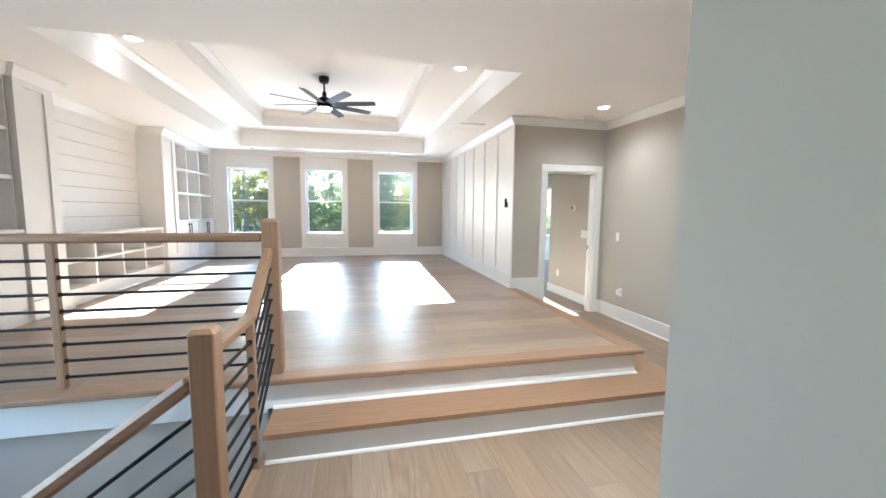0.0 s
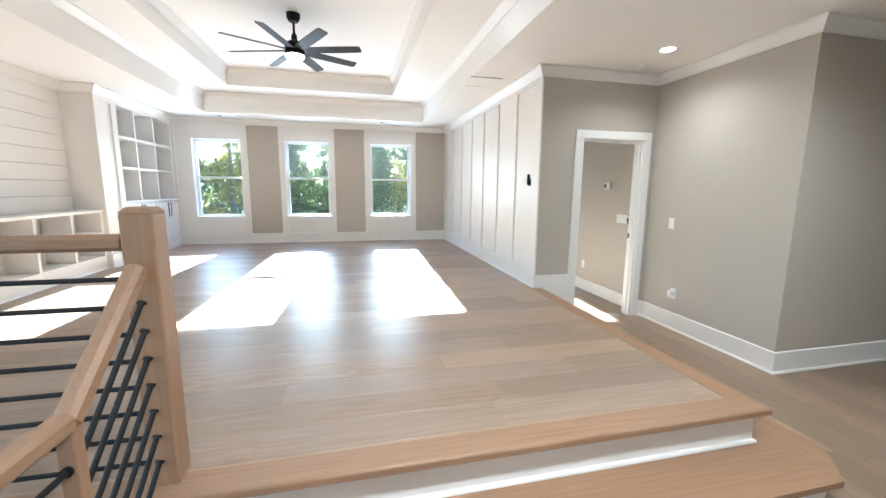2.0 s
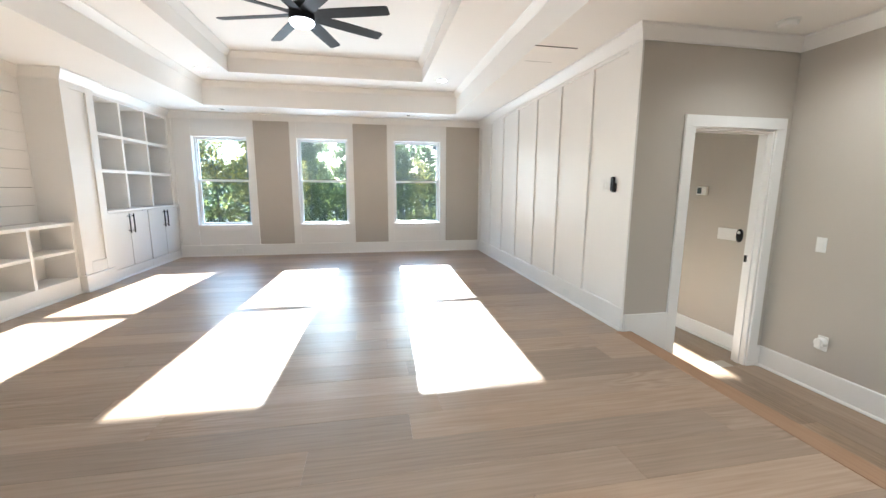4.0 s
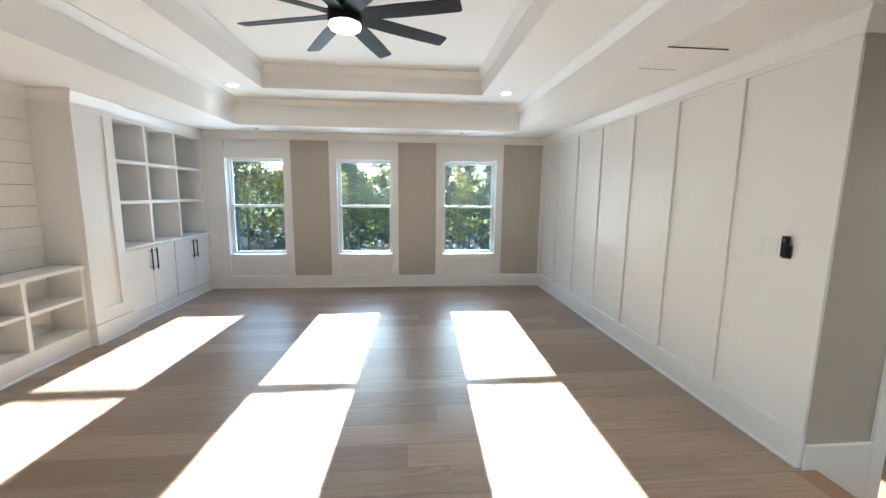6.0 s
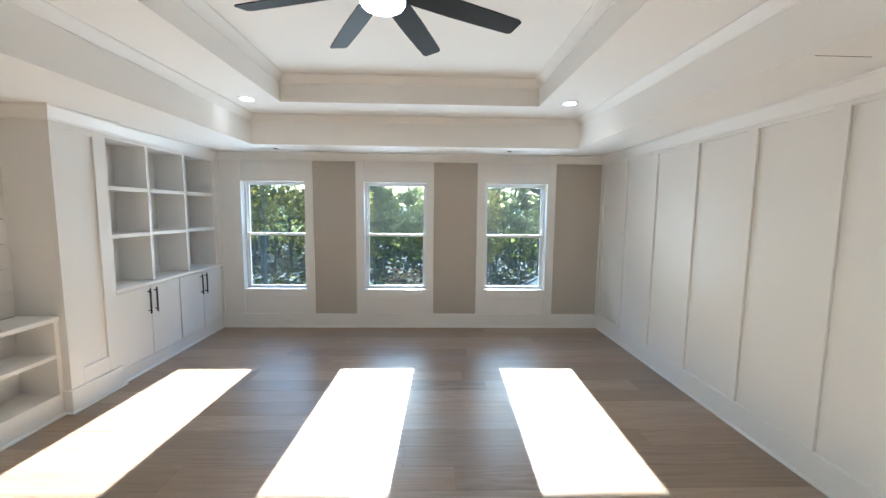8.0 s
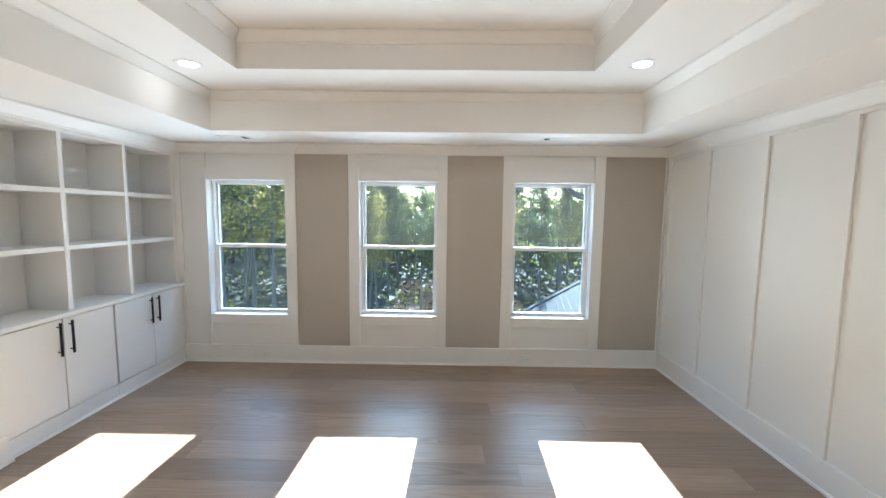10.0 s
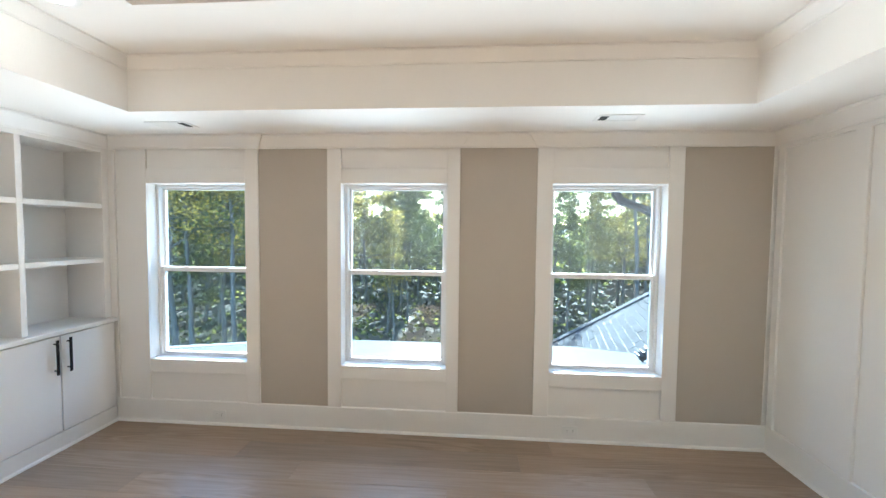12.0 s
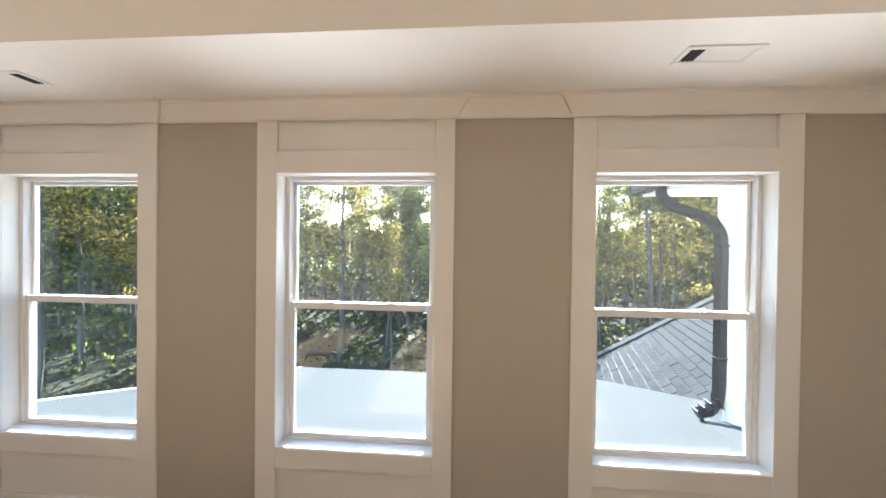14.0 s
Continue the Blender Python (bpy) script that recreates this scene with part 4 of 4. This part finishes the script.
# ---- switches, outlets and wall devices ----
def plate(name, lab, cat, c, normal, w, h, gangs=0, slots=False, group=""):
    """A wall plate at c on a wall that faces normal (unit x or y)."""
    t = thing(name, lab, cat, at=c, group=group)
    nx, ny = normal
    def B(u0, u1, d0, d1, z0, z1, ch=0.001):
        m = M().cbox(u0, u1, d0, d1, z0, z1, ch)
        m.v = [(ny * -p[0] + nx * p[1], nx * p[0] + ny * p[1], p[2]) for p in m.v]
        return m
    part("plate", B(-w / 2, w / 2, 0, 0.006, -h / 2, h / 2, 0.002), PLASTIC, t)
    for g in range(gangs):
        u = (g - (gangs - 1) / 2) * 0.046
        part("rocker", B(u - 0.016, u + 0.016, 0.006, 0.010, -0.033, 0.033, 0.002), PLASTIC, t)
    if slots:
        s2 = 0.022
        for z in (-s2, s2):
            r = part("socket", B(-0.017, 0.017, 0.006, 0.008, z - 0.014, z + 0.014, 0.002), PLASTIC, t)
            for u in (-0.007, 0.005):
                part("slot", B(u, u + 0.002, 0.0081, 0.0087, z - 0.004, z + 0.006, 0.0002), DARK, r)
    return t, B


t, B = plate("switch_plate", "white four-gang switch plate on the batten wall", "light switch", (2.40, 5.845, 1.587), (-1, 0), 0.165, 0.115, 3)
rem = thing("fan_remote", "slim black fan remote in its wall holder", "remote control", at=(2.382, 5.725, 1.597))
part("holder", M().cbox(0, 0.02, -0.024, 0.024, -0.065, 0.01, 0.004), BLACK, rem)
part("remote_body", M().cbox(-0.016, 0.006, -0.020, 0.020, -0.055, 0.062, 0.005), BLACK, rem)
part("button", M().cyl((-0.018, 0, 0.04), (-0.016, 0, 0.04), 0.010, n=16), SCREEN, rem)
plate("outlet", "white outlet low on the batten wall baseboard", "outlet", (2.382, 6.405, 0.487), (-1, 0), 0.115, 0.07, 0, False, "wall outlets")
for x, lab in ((-1.835, "white outlet in the baseboard under a window"), (0.97, "white outlet in the baseboard between windows")):
    t = thing("outlet", lab, "outlet", at=(x, BAYF, 0.492), group="wall outlets")
    part("plate", M().cbox(-0.057, 0.057, -0.006, 0, -0.035, 0.035, 0.002), PLASTIC, t)
    for u in (-0.022, 0.022):
        s = part("socket", M().cbox(u - 0.014, u + 0.014, -0.008, -0.006, -0.017, 0.017, 0.001), PLASTIC, t)
        for dz in (-0.007, 0.005):
            part("slot", M().cbox(u - 0.004, u + 0.006, -0.0088, -0.0081, dz, dz + 0.002, 0.0002), DARK, s)
plate("switch_plate", "white single switch on the greige hall wall", "light switch", (3.80, 5.137, 1.14), (-1, 0), 0.07, 0.115, 1)
plate("outlet", "white outlet on the greige hall wall", "outlet", (3.80, 5.025, 0.388), (-1, 0), 0.07, 0.115, 0, True, "wall outlets")
plug = thing("plug_in_sensor", "round white plug-in sensor in the hall outlet", "sensor", at=(3.792, 5.025, 0.398))
part("body", M().cyl((0, 0, 0), (-0.04, 0, 0), 0.036, 0.033, n=24), PLASTIC, plug, smooth=True)
part("cap", M().cbox(-0.05, -0.04, -0.022, 0.022, -0.045, 0.025, 0.005), PLASTIC, plug)
th = thing("thermostat", "white thermostat with grey display in the side room", "thermostat", at=(3.84, 6.32, 1.545))
part("body", M().cbox(-0.026, 0, -0.062, 0.062, -0.045, 0.045, 0.005), PLASTIC, th)
part("display", M().cbox(-0.0275, -0.026, -0.002, 0.05, -0.03, 0.03, 0.0005), SCREEN, th, "dark grey display")
plate("switch_plate", "white four-gang switch plate in the side room", "light switch", (3.84, 5.985, 1.125), (-1, 0), 0.205, 0.115, 4)
rm = thing("fan_remote", "oval black remote on the side room wall", "remote control", at=(3.84, 5.845, 1.125))
v = M().lathe([(0.030, 0.0), (0.032, 0.004), (0.031, 0.015), (0.022, 0.02)], n=24)
v.v = [(-q[2], q[0], q[1] * 2.0) for q in v.v]
part("remote_body", v, BLACK, rm, smooth=True)
part("dial", M().cyl((-0.024, 0, 0.03), (-0.020, 0, 0.03), 0.014, n=16), PLASTIC, rm, "small white dial")
plate("outlet", "white outlet low on the side room wall", "outlet", (3.84, 6.78, 0.38), (-1, 0), 0.07, 0.115, 0, True, "wall outlets")


# ---- outside: lower roof, side wing, downspout ----
def on_plane(x, y):
    return 0.58 - 0.257 * (y - 11.2)


def hip(x, y):
    return 0.01 + 0.6 * x - 0.13 * y

low = thing("porch_roof", "pale grey low roof below the windows in full sun", "roof", kind="structure")
RX, RY = (-3.23, 3.3), (9.98, 15.4)
v = [(x, y, on_plane(x, y) - d) for d in (0, 0.12) for x, y in ((RX[0], RY[0]), (RX[1], RY[0]), (2.5, RY[1]), (RX[0], RY[1]))]
part("deck", M().add(v, [(0, 1, 2, 3), (7, 6, 5, 4), (0, 4, 5, 1), (1, 5, 6, 2), (2, 6, 7, 3), (3, 7, 4, 0)]), ROOFING, low)
part("drip_edge", M().add([(RX[0] - d, y, on_plane(0, y) + z) for y in RY for d, z in ((0, 0.012), (0.03, 0.012), (0.03, -0.14), (0, -0.14))],
                          [(0, 1, 2, 3), (4, 5, 6, 7), (0, 1, 5, 4), (1, 2, 6, 5), (2, 3, 7, 6), (3, 0, 4, 7)]), SIDING, low, "white drip edge")

hip_roof = thing("hip_roof", "grey shingled roof slope rising beyond the porch roof", "roof", kind="structure")
A = [(2.15, 16.6), (6.2, 15.95), (6.2, 11.5), (3.2, 11.5)]
v = [(x, y, hip(x, y) - d) for d in (0.012, 0.15) for x, y in A]
# deck coloured dark so the shingle gaps read as shadow lines
part("deck", M().add(v, [(0, 1, 2, 3), (7, 6, 5, 4), (0, 4, 5, 1), (1, 5, 6, 2), (2, 6, 7, 3), (3, 7, 4, 0)]), DARK, hip_roof, "dark deck imitating shadow between shingles")
gx = Vector((0.6, -0.13, 0)).normalized()               # up the slope, seen from above
up = Vector((gx.x, gx.y, 0.6 * gx.x - 0.13 * gx.y)).normalized()
al = Vector((-gx.y, gx.x, 0))
nrm = up.cross(al).normalized()
nrm = nrm if nrm.z > 0 else -nrm
tile = M().cbox(-0.142, 0.142, 0, 0.134, -0.010, 0.010, 0.001).mesh("shingle")
tile.materials.append(SHINGLE)
rnd = random.Random(3)
o0 = Vector((2.42, 16.55, hip(2.42, 16.55)))
for r in range(-6, 27):
    for c in range(-2, 20):
        p = o0 + up * (0.145 * r) - al * (0.31 * c + (0.155 if r % 2 else 0.0) + rnd.uniform(-0.01, 0.01))
        inside = p.x > 5.38 - 0.2117 * p.y and p.y > 11.6 and p.y < 16.58 - 0.155 * (p.x - 2.42) and p.x < 5.7
        if not inside:
            continue
        ob = new("shingle", tile)
        lift = (nrm + up * -0.035).normalized()
        ob.matrix_world = Matrix.Translation(p + nrm * 0.006) @ Matrix((al, up.lerp(nrm, -0.03).normalized(), lift)).transposed().to_4x4()
        ob.parent = hip_roof

part("hip_cap", bar(M(), (2.0, 16.64, hip(2.0, 16.64) + 0.03), (6.2, 15.96, hip(6.2, 15.96) + 0.03), 0.24, 0.05, 0.01), SHINGLE, hip_roof, "row of grey cap shingles")

wing = thing("house_wing", "white sided wing of the house with dark eave", "house", kind="structure")
part("wall", M().box(2.28, 2.398, 9.972, 11.3, -0.3, 2.56), SIDING, wing)
part("corner_board", M().cbox(2.262, 2.28, 11.2, 11.31, -0.2, 2.55, 0.003), SIDING, wing)
part("soffit", M().box(1.86, 7.3, 9.99, 11.72, 2.56, 2.60), SIDING, wing)
part("fascia", M().box(1.83, 1.86, 9.99, 11.74, 2.50, 2.68).box(1.86, 7.3, 11.72, 11.74, 2.50, 2.68), SIDING, wing)
part("roof", M().add([(1.78, 9.99, 2.69), (7.3, 9.99, 4.2), (7.3, 11.8, 4.2), (1.78, 11.8, 2.69), (1.78, 9.99, 2.66), (7.3, 9.99, 4.1), (7.3, 11.8, 4.1), (1.78, 11.8, 2.66)],
                     [(0, 1, 2, 3), (7, 6, 5, 4), (0, 4, 5, 1), (1, 5, 6, 2), (2, 6, 7, 3), (3, 7, 4, 0)]), SHINGLE, wing)
gutter = thing("downspout", "black metal downspout and gutter on the white wing", "gutter", at=(2.24, 11.2, 0.58))
DS = (2.24, 11.2, 0.58)
part("gutter_trough", rel(M().box(1.715, 1.83, 9.99, 11.74, 2.52, 2.53).box(1.715, 1.722, 9.99, 11.74, 2.53, 2.65).box(1.715, 1.83, 11.732, 11.74, 2.53, 2.65), DS), GUTTER, gutter)
pts = [(1.77, 11.25, 2.52), (1.78, 11.25, 2.44), (1.84, 11.235, 2.36), (2.06, 11.215, 2.28), (2.17, 11.205, 2.22), (2.225, 11.2, 2.12), (2.235, 11.2, 1.95), (2.235, 11.2, 0.86), (2.225, 11.2, 0.74), (2.17, 11.215, 0.66), (2.09, 11.24, 0.625)]
m = M().tube(pts, 0.048, n=4)
part("pipe", rel(m, DS), GUTTER, gutter)
for z in (2.02, 1.1):
    part("strap", rel(M().cbox(2.192, 2.281, 11.158, 11.242, z, z + 0.014, 0.002), DS), GUTTER, gutter)
for k in range(4):
    q = Vector(pts[8]).lerp(Vector(pts[10]), k / 3)
    part("crimp", rel(M().tube([q - Vector((0.006, 0, 0.004)), q + Vector((0.006, 0, 0.004))], 0.071, n=4), DS), GUTTER, gutter)

# ---- ground and woods ----
structure("ground", M().add([(-400, -100, -4.2), (400, -100, -4.2), (400, 22, -4.2), (-400, 22, -4.2), (400, 70, -2.5), (-400, 70, -2.5), (400, 700, 8), (-400, 700, 8)],
                            [(0, 1, 2, 3), (3, 2, 4, 5), (5, 4, 6, 7)]), LITTER, "leaf-littered woodland ground", "ground")


def tree(seed, h, leafmat, leaves, first, lab, spread=0.30):
    """A slender woodland tree: tapered bent trunk, limbs, twigs with many small leaves."""
    rnd = random.Random(seed)
    t = thing("tree", lab, "tree", group="woodland trees")
    pts, x, y = [], 0.0, 0.0
    for i in range(9):
        pts.append(Vector((x, y, h * i / 8)))
        x += rnd.uniform(-0.16, 0.16)
        y += rnd.uniform(-0.16, 0.16)
    r0 = 0.0075 * h + 0.03
    trunk = M().tube(pts, [r0 * (1 - 0.88 * (i / 8) ** 0.9) for i in range(9)], n=8)
    tips = []
    for k in range(24):
        u = first + (1 - first) * (k + rnd.random()) / 24
        i = min(7, int(u * 8))
        p = pts[i].lerp(pts[i + 1], u * 8 - i)
        a = rnd.uniform(0, 2 * math.pi)
        L = h * spread * (1.15 - u) * rnd.uniform(0.7, 1.25)
        q1 = p + Vector((math.cos(a), math.sin(a), rnd.uniform(0.15, 0.6))) * L * 0.5
        q2 = q1 + Vector((math.cos(a + rnd.uniform(-0.5, 0.5)), math.sin(a + rnd.uniform(-0.5, 0.5)), rnd.uniform(0.0, 0.7))) * L * 0.5
        rb = r0 * 0.33 * (1.1 - u)
        trunk.tube([p, q1, q2], [rb, rb * 0.6, rb * 0.2], n=5)
        tips += [(p.lerp(q1, s), 0.5) for s in (0.6, 0.9)] + [(q1.lerp(q2, s), 0.65) for s in (0.3, 0.6, 1.0)]
    part("trunk", trunk, BARK, t, smooth=True)
    v, f = [], []
    for k in range(leaves):
        c, s = rnd.choice(tips)
        rad = 0.042 * h * s
        p = c + Vector((rnd.gauss(0, rad), rnd.gauss(0, rad), rnd.gauss(0, rad * 0.65)))
        q = Euler((rnd.uniform(0, 6.3), rnd.uniform(0, 6.3), rnd.uniform(0, 6.3))).to_matrix()
        w, l2 = rnd.uniform(0.028, 0.052), rnd.uniform(0.05, 0.088)
        o = len(v)
        v += [p + q @ Vector(e) for e in ((0, -l2, 0), (w, 0, 0.02), (0, l2, 0), (-w, 0, 0.02))]
        f.append((o, o + 1, o + 2, o + 3))
    me = bpy.data.meshes.new("crown")
    me.from_pydata([tuple(p) for p in v], [], f)
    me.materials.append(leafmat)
    c = new("crown", me)
    c.parent = t
    return t


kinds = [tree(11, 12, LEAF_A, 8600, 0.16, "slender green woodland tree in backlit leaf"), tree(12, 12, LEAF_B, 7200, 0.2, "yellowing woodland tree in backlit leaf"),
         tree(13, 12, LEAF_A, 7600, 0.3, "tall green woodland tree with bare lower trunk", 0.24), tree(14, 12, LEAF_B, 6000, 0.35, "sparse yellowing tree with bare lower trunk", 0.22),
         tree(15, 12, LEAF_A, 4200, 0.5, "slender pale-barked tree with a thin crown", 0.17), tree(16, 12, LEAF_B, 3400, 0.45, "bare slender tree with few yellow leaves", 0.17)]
rnd = random.Random(21)
first_use = [True] * 6
spots = []
for i in range(2000):
    y = 21 + 34 * rnd.random() ** 1.4
    x = rnd.uniform(-1.25 * y, 1.0 * y)
    if all((x - a) ** 2 + (y - b) ** 2 > (1.2 + 0.025 * b) ** 2 for a, b in spots):
        spots.append((x, y))
    if len(spots) == 185:
        break
for x, y in spots:
    if -6 < x < 8 and y < 24.5:
        continue
    k = rnd.choices(range(6), (4, 4, 4, 4, 4, 4))[0]
    zg = -4.25 + max(0.0, (y - 22) / 48 * 1.7)
    top = 0.4 + 0.36 * (y - 16.5) if -6 < x < 8 else rnd.uniform(9, 13)
    s = min((top - zg) / 12.9, rnd.uniform(1.0, 1.5))
    mtx = Matrix.Translation((x, y, zg)) @ Matrix.Rotation(rnd.uniform(0, 6.28), 4, "Z") @ Matrix.Diagonal((s * 0.95, s * 0.95, s, 1))
    if first_use[k]:
        kinds[k].matrix_world = mtx
        first_use[k] = False
    else:
        b = kinds[k]
        sc = b.scale.copy()
        copy_thing(b, mtx @ Matrix.Diagonal((1 / sc[0], 1 / sc[1], 1 / sc[2], 1)))
# undergrowth and the far edge of the woods
v, f = [], []
for i in range(76000):
    far = i > 16000
    y = rnd.uniform(44, 72) if far else rnd.uniform(18, 40)
    x = rnd.uniform(-95, 75) if far else rnd.uniform(-1.3 * y, 1.1 * y)
    zg = -4.2 + max(0.0, (y - 22) / 48 * 1.7)
    top = (6.8 + 2.5 * noise.noise((x * 0.09, y * 0.1, 0))) if far else 1.7 * max(0.06, noise.noise((x * 0.4, y * 0.4, 3)) + 0.4)
    p = Vector((x, y, zg + rnd.random() * top))
    q = Euler((rnd.uniform(0, 6.3), rnd.uniform(0, 6.3), rnd.uniform(0, 6.3))).to_matrix()
    w = rnd.uniform(0.13, 0.27) if far else rnd.uniform(0.05, 0.10)
    o = len(v)
    v += [tuple(p + q @ Vector(e)) for e in ((0, -w * 1.5, 0), (w, 0, 0.02), (0, w * 1.5, 0), (-w, 0, 0.02))]
    f.append((o, o + 1, o + 2, o + 3))
me = bpy.data.meshes.new("undergrowth")
me.from_pydata(v, [], f)
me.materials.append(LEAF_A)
tagged(new("undergrowth", me), "leafy undergrowth and far woodland edge", "undergrowth", kind="stuff")

# ---- plank floors ----
planks(bpy.data.objects["floor_raised_base"], [(-2.74, 2.340, 3.148, 5.468), (-2.74, 2.382, 5.468, WALLY)], UF, 0.207, 0.062, 5, OAK_UP)
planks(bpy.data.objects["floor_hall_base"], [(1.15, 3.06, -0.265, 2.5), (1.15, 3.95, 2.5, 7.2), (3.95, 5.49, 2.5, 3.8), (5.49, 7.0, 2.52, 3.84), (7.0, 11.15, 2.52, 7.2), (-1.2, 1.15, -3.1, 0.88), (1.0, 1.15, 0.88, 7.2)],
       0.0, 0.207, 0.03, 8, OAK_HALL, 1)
